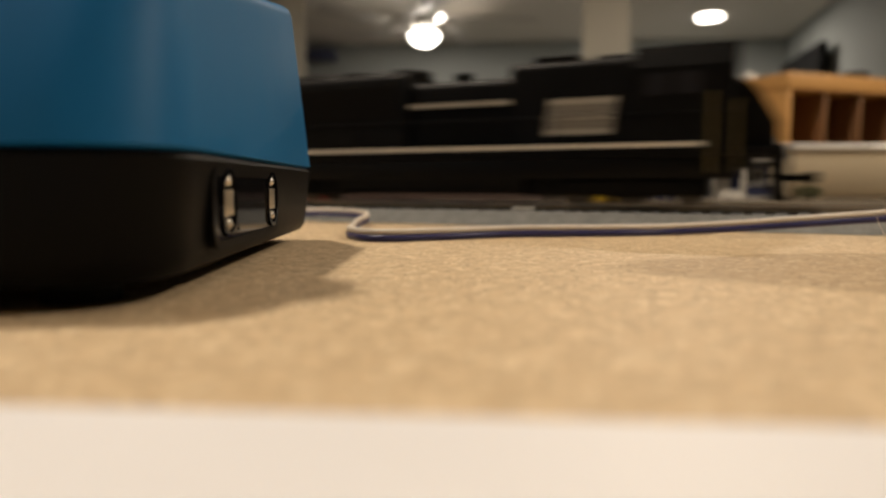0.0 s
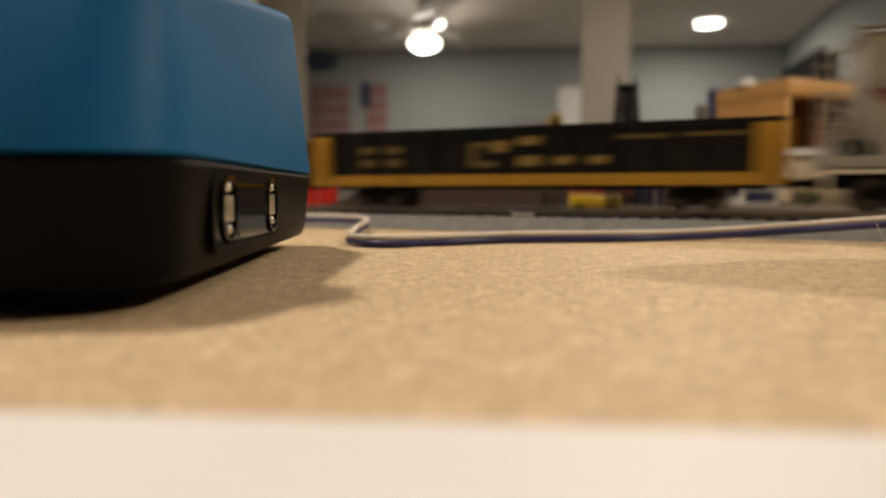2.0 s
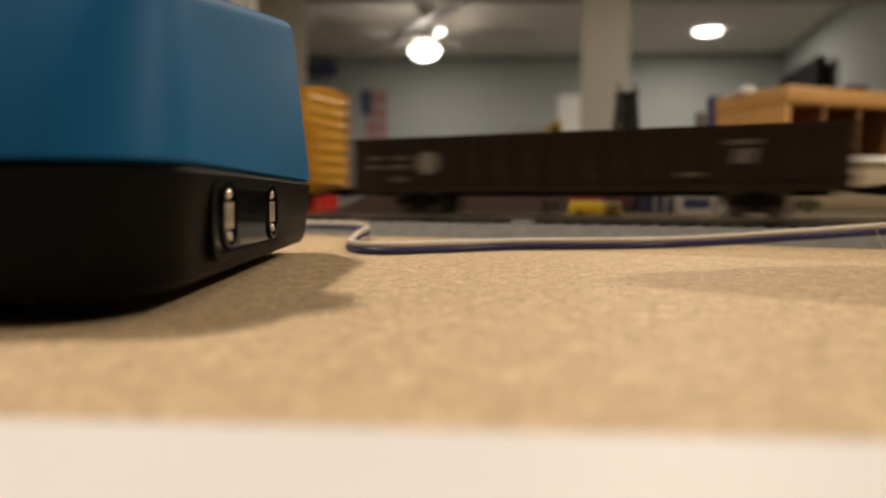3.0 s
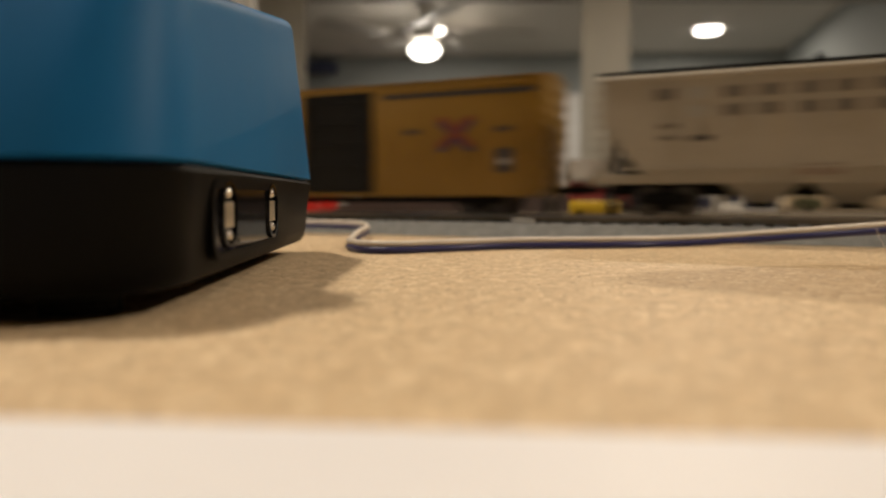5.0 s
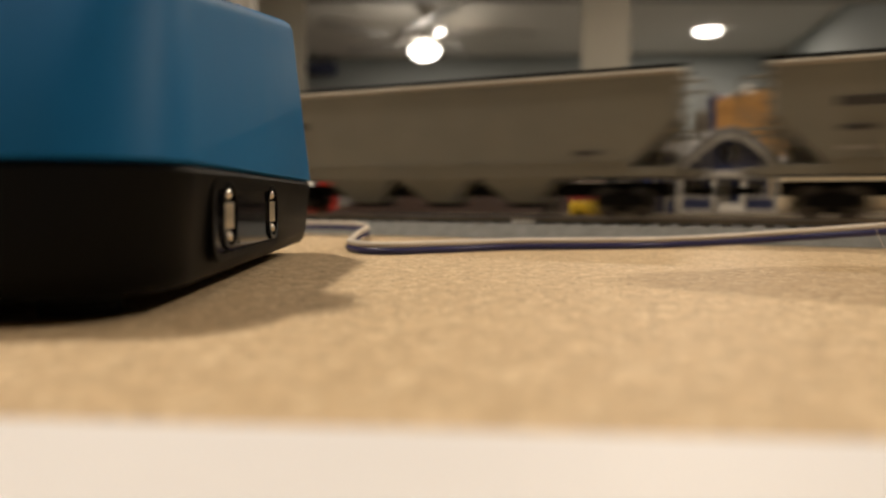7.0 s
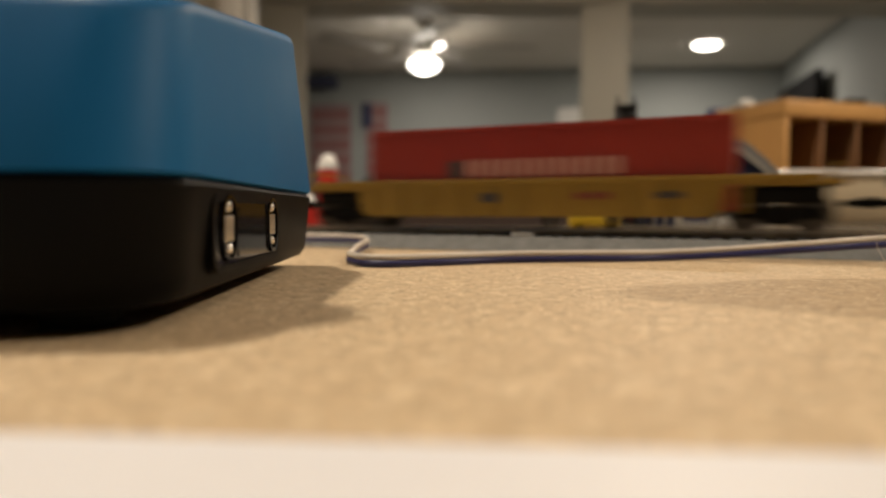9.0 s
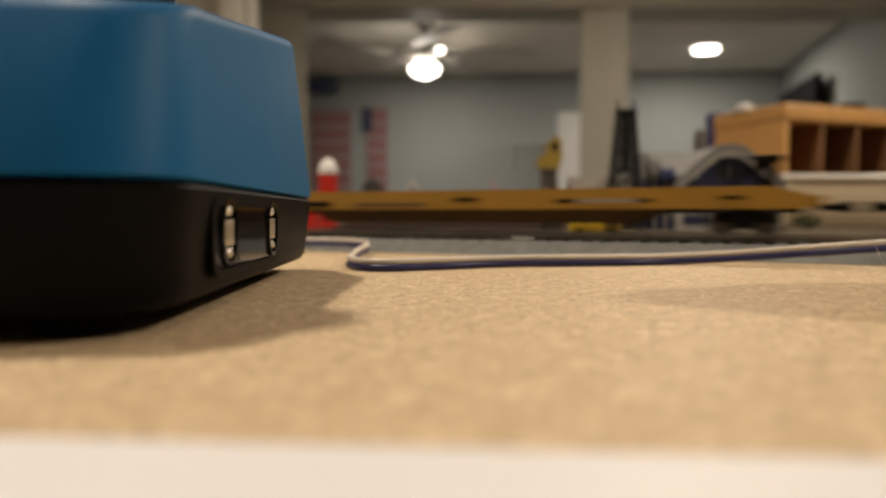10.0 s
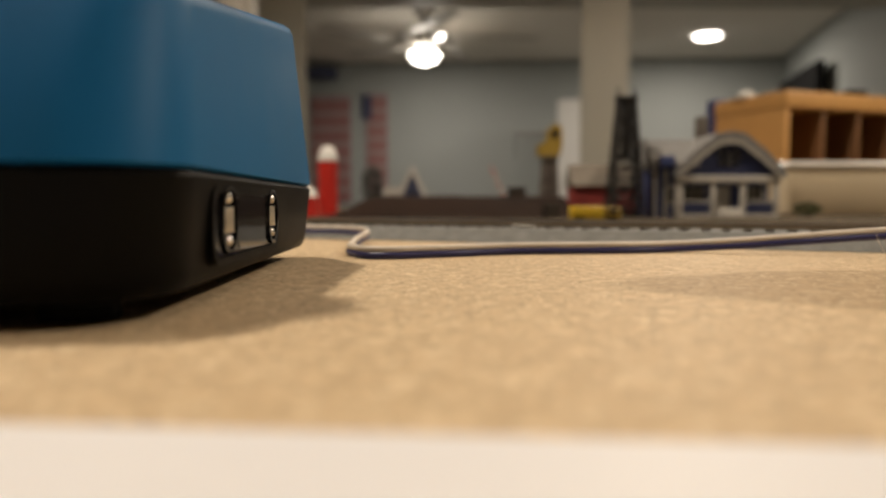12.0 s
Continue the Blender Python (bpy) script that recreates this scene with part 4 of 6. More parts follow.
def build_hopper(key, name, label, body, style):
    """A covered hopper: tall flanks, sloped ends over open platforms, outlet bays below."""
    L = length(key)
    c = car(key, name, label, "hopper car")
    h, w = L / 2, 0.0160
    zb, zt = (0.0165, 0.0545) if style == "ribbed" else (0.0136, 0.0474) if style == "white" else (0.0165, 0.0495)
    top_in = {"ribbed": 0.0105, "white": 0.003, "smooth": 0.002}[style]
    slope = {"ribbed": 0.007, "white": 0.015, "smooth": 0.017}[style]
    # flanks: full length at the eaves, drawn in below by the slope sheets
    o = [(-h + top_in, zt), (h - top_in, zt), (h - top_in, zt - 0.015), (h - top_in - slope, zb), (-h + top_in + slope, zb), (-h + top_in, zt - 0.015)]
    bm = bmesh.new()
    add_prism(bm, o, "y", -w, w)
    part("body", bm, body, c)
    bm = bmesh.new()
    add_prism(bm, [(-w - 0.0006, zt - 0.0006), (-w - 0.0006, zt + 0.0006), (-w + 0.005, zt + 0.0024), (w - 0.005, zt + 0.0024), (w + 0.0006, zt + 0.0006), (w + 0.0006, zt - 0.0006)], "x", -h + top_in - 0.0008, h - top_in + 0.0008)
    roof = part("roof", bm, "car_white" if style == "smooth" else "car_grey" if style == "ribbed" else body, c, "pale eaves and roof" if style == "smooth" else "")
    # running boards and hatches
    for s in (-1, 1):
        bm = bmesh.new()
        add_box(bm, -h + top_in - 0.002, h - top_in + 0.002, s * 0.010 - 0.002, s * 0.010 + 0.002, zt + 0.0030, zt + 0.0036)
        for k in range(10):
            x = -h + top_in + (L - 2 * top_in) * (k + 0.5) / 10
            add_box(bm, x - 0.0003, x + 0.0003, s * 0.010 - 0.002, s * 0.010 + 0.002, zt + 0.0012, zt + 0.0030)
        part("running_board", bm, "under" if style != "ribbed" else body, roof)
    for k in range(6):
        x = -h + top_in + (L - 2 * top_in) * (k + 0.5) / 6
        bm = bmesh.new()
        add_box(bm, x - 0.008, x + 0.008, -0.0035, 0.0035, zt + 0.0022, zt + 0.0042, 0.0006)
        part("roof_hatch", bm, body, roof)
    # side sill runs from end to end, platforms, slope braces
    for s in (-1, 1):
        bm = bmesh.new()
        add_box(bm, -h, h, s * (w - 0.0006) - 0.0007, s * (w - 0.0006) + 0.0009, zb - 0.0022, zb + 0.0012, 0.0002)
        part("side_sill", bm, body, c)
        for e in (-1, 1):
            ladder(c, e * (h - 0.003), s * (w - 0.001), zb, zt - 0.002, body, 8, 0.005)
            bm = bmesh.new()
            add_cyl(bm, (e * (h - 0.001), s * 0.012, zb), (e * (h - top_in - 0.003), s * 0.012, zt - 0.014), 0.0006, None, 6)
            add_cyl(bm, (e * (h - 0.010), s * 0.010, zb), (e * (h - top_in - 0.004), s * 0.010, zt - 0.016), 0.0006, None, 6)
            part("end_brace", bm, body, c)
        n = {"ribbed": 16, "white": 1, "smooth": 1}[style]
        if n > 1:
            for k in range(n):
                x = -h + top_in + 0.004 + (L - 2 * top_in - 0.008) * k / (n - 1)
                boxpart("side_rib", body, c, x - 0.0005, x + 0.0005, s * (w + 0.0003) - 0.0003, s * (w + 0.0003) + 0.0003, zb + (0.001 if abs(x) < h - 0.024 else 0.020), zt - 0.001)
            boxpart("side_seam", body, c, -h + top_in, h - top_in, s * (w + 0.0004) - 0.0004, s * (w + 0.0004) + 0.0004, zt - 0.0138, zt - 0.0130)
        if style == "white":
            boxpart("side_seam", body, c, -h + 0.010, h - 0.010, s * (w + 0.0003) - 0.0003, s * (w + 0.0003) + 0.0003, zb + 0.0026, zb + 0.0034)
        if style == "smooth":
            boxpart("side_seam", body, c, -h + 0.018, h - 0.018, s * (w + 0.0003) - 0.0003, s * (w + 0.0003) + 0.0003, zb + 0.0030, zb + 0.0036)
    for e in (-1, 1):
        bm = bmesh.new()
        add_box(bm, min(e * h, e * (h - 0.024)), max(e * h, e * (h - 0.024)), -w + 0.002, w - 0.002, zb - 0.0020, zb - 0.0008)
        add_box(bm, min(e * h, e * (h - 0.0012)), max(e * h, e * (h - 0.0012)), -w, w, zb - 0.0030, zb + 0.0016)
        part("end_platform", bm, body, c)
        bm = bmesh.new()
        add_cyl(bm, (e * (h - 0.012), -0.004, zb + 0.004), (e * (h - 0.012), 0.004, zb + 0.004), 0.0036, None, 16)
        add_box(bm, min(e * (h - 0.006), e * (h - 0.016)), max(e * (h - 0.006), e * (h - 0.016)), 0.006, 0.011, zb - 0.001, zb + 0.008, 0.0006)
        part("brake_gear", bm, "under", c)
        if style == "smooth":
            bm = bmesh.new()
            out = e * (h + 0.0062)
            for yy in (-0.0135, -0.0075, 0.0075, 0.0135):
                add_cyl(bm, (out, yy, zb - 0.001), (out, yy, zt - 0.003), 0.0005, None, 6)
            for k in range(8):
                z = zb + 0.001 + (zt - zb - 0.006) * k / 7
                for ya, yb in ((-0.0135, -0.0075), (0.0075, 0.0135)):
                    add_cyl(bm, (out, ya, z), (out, yb, z), 0.0004, None, 6)
            for yy in (-0.0135, 0.0135):
                for z in (zb, zb + 0.013, zt - 0.003):
                    add_cyl(bm, (e * (h - top_in - (slope * 0.9 if z < zt - 0.014 else 0.0)), yy, z), (out, yy, z), 0.0005, None, 6)
                add_cyl(bm, (e * (h - 0.012), yy, zb + 0.001), (out, yy, zt - 0.012), 0.0005, None, 6)
            part("end_cage", bm, body, c, "grey end cage of ladders and rails")
            bm = bmesh.new()
            add_box(bm, min(e * h, out), max(e * h, out), -0.0140, 0.0140, zb - 0.0016, zb - 0.0008)
            part("crossover_step", bm, body, c)
        coupler(c, e * h, e)
        truck(c, e * (h - (0.025 if style == "white" else 0.021)))
    bays = 3 if L > 0.16 else 2
    span = L - 0.084
    for k in range(bays):
        x = -span / 2 + span * (k + 0.5) / bays
        bw = span / bays / 2
        bm = bmesh.new()
        v = [bm.verts.new((x + sx * bw * f, sy * w * g, z)) for z, f, g in ((zb - 0.0010, 0.96, 0.9), (0.0048, 0.34, 0.45)) for sx, sy in ((-1, -1), (1, -1), (1, 1), (-1, 1))]
        for a in range(4):
            bm.faces.new((v[a], v[(a + 1) % 4], v[4 + (a + 1) % 4], v[4 + a]))
        bm.faces.new(v[:4])
        bm.faces.new(v[4:])
        bay = part("outlet_bay", bm, body, c)
        boxpart("outlet_gate", "under", bay, x - bw * 0.34, x + bw * 0.34, -0.007, 0.007, 0.0032, 0.0047)
    underframe(c, L)
    return c, h, w, zb, zt


def build_train():
    build_locomotive()
    c, h, w, zb, zt = build_hopper("cream", "covered_hopper", "cream-grey ribbed covered hopper car with dark lettering", "car_cream", "ribbed")
    y = w + 0.0007
    bars(c, "lettering", -0.0328, -0.0057, zt - 0.0216, zt - 0.0192, 8, "lett_dark", y, 0.8)
    bars(c, "lettering", -0.0010, 0.0292, zt - 0.0216, zt - 0.0192, 8, "lett_dark", y, 0.8)
    bars(c, "emblem", -h + 0.0165, -h + 0.024, zt - 0.021, zt - 0.0165, 2, "lett_red", y, 0.7, -0.005)
    bars(c, "lettering", -h + 0.039, -h + 0.050, zt - 0.0278, zt - 0.0262, 4, "lett_soft", y, 0.7)
    bars(c, "lettering", -h + 0.037, -h + 0.057, zt - 0.0340, zt - 0.0322, 5, "lett_soft", y, 0.7)
    build_gondola("ybg", "gondola", "black model gondola with yellow sill and end panels", "car_black", "car_black", 12, True)
    build_gondola("brown", "gondola", "dark oxide-brown model gondola with grey emblems", "car_brown", "car_brown", 15, False)
    c, h, w, zb, zt = build_boxcar("y1", "boxcar", "bright orange-yellow model boxcar with ribbed ends", "car_orange", "car_orange", (-0.005, 0.042), 0.0088, 0.0535)
    bars(c, "lettering", h - 0.036, h - 0.012, zt - 0.0090, zt - 0.0078, 6, "lett_dark", w + 0.0004, 0.7)
    bars(c, "lettering", h - 0.030, h - 0.006, zt - 0.0115, zt - 0.0103, 6, "lett_dark", w + 0.0004, 0.7)
    bars(c, "placard", h - 0.021, h - 0.016, zb + 0.0060, zb + 0.0080, 1, "lett_dark", w + 0.0004, 1.0)
    c, h, w, zb, zt = build_hopper("white", "covered_hopper", "weathered white covered hopper car with rows of dark lettering", "car_white", "white")
    y = w + 0.0004
    for x, faint, rows in ((-0.0442, 0, 1), (-0.0336, 1, 2), (-0.0225, 0, 2), (-0.0117, 0, 2), (-0.0003, 0, 2), (0.0097, 0, 2), (0.0203, 0, 2), (0.0290, 1, 2), (0.0395, 0, 1)):
        for zz in (0.0397, 0.0337)[:rows]:
            bars(c, "lettering", x - 0.0031, x + 0.0031, zz, zz + 0.0038, 2, "lett_grey" if faint else "lett_soft", y, 0.85)
    bars(c, "lettering", -0.0460, -0.0400, 0.0300, 0.0318, 3, "lett_soft", y, 0.75)
    bars(c, "lettering", -0.0460, -0.0400, 0.0261, 0.0277, 3, "lett_soft", y, 0.75)
    bars(c, "lettering", -0.0358, -0.0290, 0.0256, 0.0276, 2, "lett_dark", y, 0.9)
    bars(c, "lettering", 0.0262, 0.0342, 0.0220, 0.0246, 2, "lett_dark", y, 0.9)
    bars(c, "lettering", 0.0262, 0.0342, 0.0285, 0.0302, 4, "lett_grey", y, 0.8)
    bars(c, "rust_patch", -0.0030, 0.0095, 0.0140, 0.0175, 1, "rusty_patch", y, 1.0)
    c, h, w, zb, zt = build_boxcar("gold", "boxcar", "golden-yellow model boxcar with black door and crossed emblem", "car_gold", "car_black", (0.0, 0.0335), 0.0072, 0.0515)
    y = w + 0.0004
    bars(c, "emblem_lettering", -0.0750, -0.0530, 0.0380, 0.0436, 3, "lett_dark", y, 0.82, 0.0012)
    bars(c, "emblem_lettering", -0.0535, -0.0498, 0.0380, 0.0466, 1, "lett_dark", y, 0.9, 0.0012)
    bars(c, "emblem_lettering", -0.0572, -0.0275, 0.0312, 0.0364, 3, "lett_dark", y, 0.92)
    for a, b in ((-0.0665, -0.0598), (-0.0560, -0.0495)):
        for zz in (0.0208, 0.0252):
            bars(c, "lettering", a, b, zz, zz + 0.0022, 3, "lett_dark", y, 0.75)
    bars(c, "fascia_stripe", 0.0220, h - 0.003, zt - 0.0058, zt - 0.0038, 1, "lett_dark", y, 1.0)
    cx, cz = 0.0538, zt - 0.0195
    for s in (-1, 1):
        for sgn, mname, wd in ((1, "lett_red", 0.0026), (-1, "lett_red", 0.0026)):
            for shift, mm in ((0, mname), (-0.0030, "lett_navy")):
                bm = bmesh.new()
                d = 0.0070
                add_prism(bm, [(cx - d - wd / 2, cz - sgn * d * 0.82 + shift * 0.6), (cx - d + wd, cz - sgn * d * 0.82 + shift * 0.6), (cx + d + wd / 2, cz + sgn * d * 0.82 + shift * 0.6), (cx + d - wd, cz + sgn * d * 0.82 + shift * 0.6)],
                          "y", s * (y + (0.0002 if shift == 0 else 0) + (0.0001 if sgn > 0 else 0)), s * (y + 0.00019 + (0.0002 if shift == 0 else 0) + (0.0001 if sgn > 0 else 0)))
                part("crossed_arrow", bm, mm, c)
    bars(c, "lettering", 0.0308, 0.0393, zt - 0.0200, zt - 0.0180, 3, "lett_dark", y, 0.7)
    bars(c, "lettering", 0.0698, 0.0774, zt - 0.0200, zt - 0.0180, 3, "lett_dark", y, 0.7)
    bars(c, "placard", 0.0702, 0.0769, zb + 0.0090, zb + 0.0180, 1, "lett_dark", y, 1.0)
    bars(c, "placard_mark", 0.0716, 0.0755, zb + 0.0120, zb + 0.0142, 1, "lett_grey", y + 0.0003, 1.0)
    for key in ("grey_a", "grey_b"):
        c, h, w, zb, zt = build_hopper(key, "covered_hopper", "warm grey smooth-sided covered hopper car with pale eaves", "car_grey", "smooth")
        y = w + 0.0004
        bars(c, "lettering", -h + 0.021, -h + 0.037, zt - 0.0140, zt - 0.0110, 5, "lett_dark", y, 0.85)
        bars(c, "lettering", -h + 0.022, -h + 0.032, zt - 0.0215, zt - 0.0197, 4, "lett_dark", y, 0.8)
        bars(c, "lettering", -h + 0.022, -h + 0.032, zt - 0.0275, zt - 0.0262, 4, "lett_grey", y, 0.8)
        bars(c, "lettering", h - 0.037, h - 0.028, zt - 0.0275, zt - 0.0257, 4, "lett_dark", y, 0.8)
    c, h, w, zb, zt = build_boxcar("navy", "boxcar", "dark navy model boxcar with dull gold lettering", "car_navy", "car_navy", (0.0, 0.034), 0.0125, 0.0503)
    y = w + 0.0004
    bars(c, "lettering", -0.0795, -0.0625, 0.0402, 0.0462, 3, "lett_olive", y, 0.72)
    bars(c, "lettering", -0.0722, -0.0400, 0.0257, 0.0345, 5, "lett_olive", y, 0.70)
    bars(c, "lettering", 0.0280, 0.0620, 0.0257, 0.0345, 5, "lett_olive", y, 0.70)
    build_well()
    build_flat()


def build_well():
    L = length("well")
    c = car("well", "well_car", "ochre-yellow double-stack well car on the track", "well car")
    h = L / 2
    for s in (-1, 1):
        bm = bmesh.new()
        add_prism(bm, [(-0.0700, 0.0046), (0.0625, 0.0046), (0.0655, 0.0070), (0.0672, 0.0155), (0.096, 0.0172), (-0.098, 0.0172), (-0.0745, 0.0155), (-0.0730, 0.0070)], "y", s * 0.0160 - 0.0007, s * 0.0160 + 0.0007)
        side = part("well_side", bm, "well_ochre", c)
        for k in range(11):
            x = -0.0670 + 0.0127 * k
            boxpart("side_post", "well_ochre", side, x - 0.0006, x + 0.0006, s * 0.0170 - 0.0005, s * 0.0170 + 0.0005, 0.0058, 0.0165)
        bm = bmesh.new()
        add_box(bm, -h + 0.006, h - 0.006, s * 0.0164 - 0.0010, s * 0.0164 + 0.0010, 0.0170, 0.0188, 0.0002)
        part("top_chord", bm, "well_ochre", c)
    bm = bmesh.new()
    add_box(bm, -0.0705, 0.0640, -0.0150, 0.0150, 0.0046, 0.0058)
    part("well_floor", bm, "under", c)
    for e in (-1, 1):
        bm = bmesh.new()
        add_box(bm, min(e * 0.0735, e * h), max(e * 0.0735, e * h), -0.0150, 0.0150, 0.0150, 0.0170, 0.0003)
        add_box(bm, min(e * 0.0712, e * 0.0732), max(e * 0.0712, e * 0.0732), -0.0150, 0.0150, 0.0060, 0.0168)
        part("end_platform", bm, "well_ochre", c)
        bm = bmesh.new()
        for yy in (-0.0150, 0.0150):
            add_cyl(bm, (e * (h - 0.002), yy, 0.0172), (e * (h - 0.002), yy, 0.0225), 0.0004, None, 6)
        add_cyl(bm, (e * (h - 0.002), -0.015, 0.0225), (e * (h - 0.002), 0.015, 0.0225), 0.0004, None, 6)
        part("end_rail", bm, "well_ochre", c)
        coupler(c, e * h, e)
        truck(c, e * (h - 0.0190), 0.0205, 0.0062)
        boxpart("body_bolster", "under", c, e * (h - 0.0190) - 0.0140, e * (h - 0.0190) + 0.0140, -0.0135, 0.0135, 0.0092, 0.0148, 0.0006)
    bars(c, "lettering", 0.044, 0.054, 0.0110, 0.0135, 4, "lett_dark", 0.0176, 0.8)
    bars(c, "lettering", 0.016, 0.030, 0.0110, 0.0135, 3, "lett_red", 0.0176, 0.8)
    bars(c, "lettering", -0.020, -0.013, 0.0100, 0.0135, 1, "lett_dark", 0.0176, 1.0)
    # the container sits in the well
    a, b = -8.150, -8.702
    mid = (SPAN["well"][0] + SPAN["well"][1]) / 2
    x1, x0 = (a - mid) * D_SIDE, (b - mid) * D_SIDE
    k = thing("shipping_container", "red model shipping container riding in the well car", "container")
    CARS["container"] = k
    bm = bmesh.new()
    add_box(bm, x0, x1, -0.0138, 0.0138, 0.0068, 0.0390, 0.0003)
    body = part("body", bm, "box_red", k)
    n = 44
    bm = bmesh.new()
    add_box(bm, -(x1 - x0 - 0.008) / n * 0.25, (x1 - x0 - 0.008) / n * 0.25, -0.0003, 0.0003, -0.0142, 0.0142)
    rib = finish("corrugation", bm, "box_red")
    for s in (-1, 1):
        for q in range(n):
            ob = new("corrugation", rib)
            ob.parent = body
            ob.location = (x0 + 0.004 + (x1 - x0 - 0.008) * (q + 0.5) / n, s * 0.0138, 0.0232)
        bm = bmesh.new()
        for z in (0.0075, 0.0384):
            add_box(bm, x0, x1, s * 0.0139 - 0.0005, s * 0.0139 + 0.0005, z - 0.0008, z + 0.0008)
        for x in (x0 + 0.001, x1 - 0.001):
            add_box(bm, x - 0.0012, x + 0.0012, s * 0.0139 - 0.0006, s * 0.0139 + 0.0006, 0.0068, 0.0390)
        part("corner_frame", bm, "box_red", k)
    bars(k, "lettering", -0.0272, 0.0338, 0.0200, 0.0264, 14, "lett_pink", 0.0146, 0.66)
    bars(k, "emblem", -0.0345, -0.0288, 0.0198, 0.0260, 1, "lett_dark", 0.0146, 1.0)


def build_flat():
    L = length("flat")
    c = car("flat", "flat_car", "long ochre-yellow model flat car with a black hitch", "flat car")
    h = L / 2
    bm = bmesh.new()
    add_prism(bm, [(-h + 0.002, 0.0135), (h - 0.001, 0.0125), (h - 0.014, 0.0160), (-h + 0.002, 0.0160)], "y", -0.0158, 0.0158)
    part("deck", bm, "deck", c)
    for s in (-1, 1):
        bm = bmesh.new()
        add_prism(bm, [(-h, 0.0092), (h - 0.004, 0.0088), (h, 0.0105), (h, 0.0125), (h - 0.014, 0.0163), (-h, 0.0165)], "y", s * 0.0164 - 0.0006, s * 0.0164 + 0.0006)
        sill = part("side_sill", bm, "deck", c)
        bm = bmesh.new()
        add_prism(bm, [(-h + 0.058, 0.0100), (-h + 0.066, 0.0038), (h - 0.058, 0.0038), (h - 0.046, 0.0100)], "y", s * 0.0120 - 0.0006, s * 0.0120 + 0.0006)
        part("fish_belly", bm, "belly", c, "dull brown fish-belly sill")
        for a, b, z0, z1, m in ((-0.090, -0.056, 0.0100, 0.0124, "under"), (0.000, 0.0105, 0.0119, 0.0134, "under"), (0.041, 0.048, 0.0112, 0.0125, "under"), (0.0485, 0.0695, 0.0112, 0.0125, "lett_grey"),
                                (0.070, 0.075, 0.0112, 0.0125, "under"), (0.0967, 0.1040, 0.0119, 0.0132, "under"), (-0.118, -0.110, 0.0119, 0.0132, "under"), (-0.045, -0.012, 0.0104, 0.0114, "lett_dark")):
            boxpart("side_recess", m, sill, a, b, s * 0.0171 - 0.0002, s * 0.0171 + 0.0002, z0, z1)
    bm = bmesh.new()
    x = 0.1112
    add_prism(bm, [(x - 0.0140, 0.0162), (x - 0.0100, 0.0162), (x - 0.001, 0.0250), (x - 0.004, 0.0256)], "y", -0.004, 0.004)
    add_box(bm, x - 0.0060, x + 0.0052, -0.007, 0.007, 0.0252, 0.0272, 0.0006)
    add_box(bm, x - 0.0020, x + 0.0030, -0.005, 0.005, 0.0162, 0.0252)
    part("trailer_hitch", bm, "under", c, "black raised trailer hitch")
    for k in range(14):
        xx = -h + 0.01 + (L - 0.03) * k / 13
        boxpart("deck_rib", "deck", c, xx - 0.0004, xx + 0.0004, -0.0155, 0.0155, 0.0160, 0.0163)
    for e in (-1, 1):
        coupler(c, e * h, e)
        truck(c, e * (h - 0.0225), 0.0135)
        bm = bmesh.new()
        add_box(bm, e * h - 0.0008, e * h + 0.0008, -0.0155, 0.0155, 0.0098, 0.0132, 0.0003)
        part("end_sill", bm, "deck", c)
    underframe(c, L)


build_train()

# ---------------------------------------------------------------- scenery behind the track


def build_ground():
    bm = bmesh.new()
    nx, ny = 60, 40
    grid = []
    for i in range(nx + 1):
        row = []
        for j in range(ny + 1):
            x, y = -1.05 + 1.66 * i / nx, 0.0300 + 1.0 * (j / ny) ** 1.5
            z = 0.0012 + 0.0016 * noise.noise(Vector((x * 14, y * 14, 0))) * min(1, j / 4)
            row.append(bm.verts.new((x, y, max(0.0004, z))))
        grid.append(row)
    for i in range(nx):
        for j in range(ny):
            bm.faces.new((grid[i][j], grid[i + 1][j], grid[i + 1][j + 1], grid[i][j + 1]))
    solid("layout_ground", bm, "soil", "brown scenic soil behind the model track", "ground", kind="structure", m=TRACK, smooth=60)


def build_embankment():
    """A dark brown bank that rises from the silo and runs level behind the track."""
    bm = bmesh.new()
    n, rows = 70, 8
    grid = []
    for i in range(n + 1):
        x = -0.115 + 0.226 * i / n
        rise = min(1.0, max(0.0, (x + 0.112) / 0.055))
        rise = rise * rise * (3 - 2 * rise)
        row = []
        for j in range(rows + 1):
            v = j / rows
            y = 0.585 + 0.16 * v
            prof = min(1.0, v * 3.2) if v < 0.6 else max(0.0, (1 - v) / 0.4)
            z = 0.0016 + 0.0190 * rise * prof + 0.0011 * rise * noise.noise(Vector((x * 60, y * 60, 3)))
            row.append(bm.verts.new((x, y, z)))
        grid.append(row)
    for i in range(n):
        for j in range(rows):
            bm.faces.new((grid[i][j], grid[i + 1][j], grid[i + 1][j + 1], grid[i][j + 1]))
    solid("embankment", bm, "brown_hill", "dark brown scenery embankment behind the track", "embankment", smooth=50)


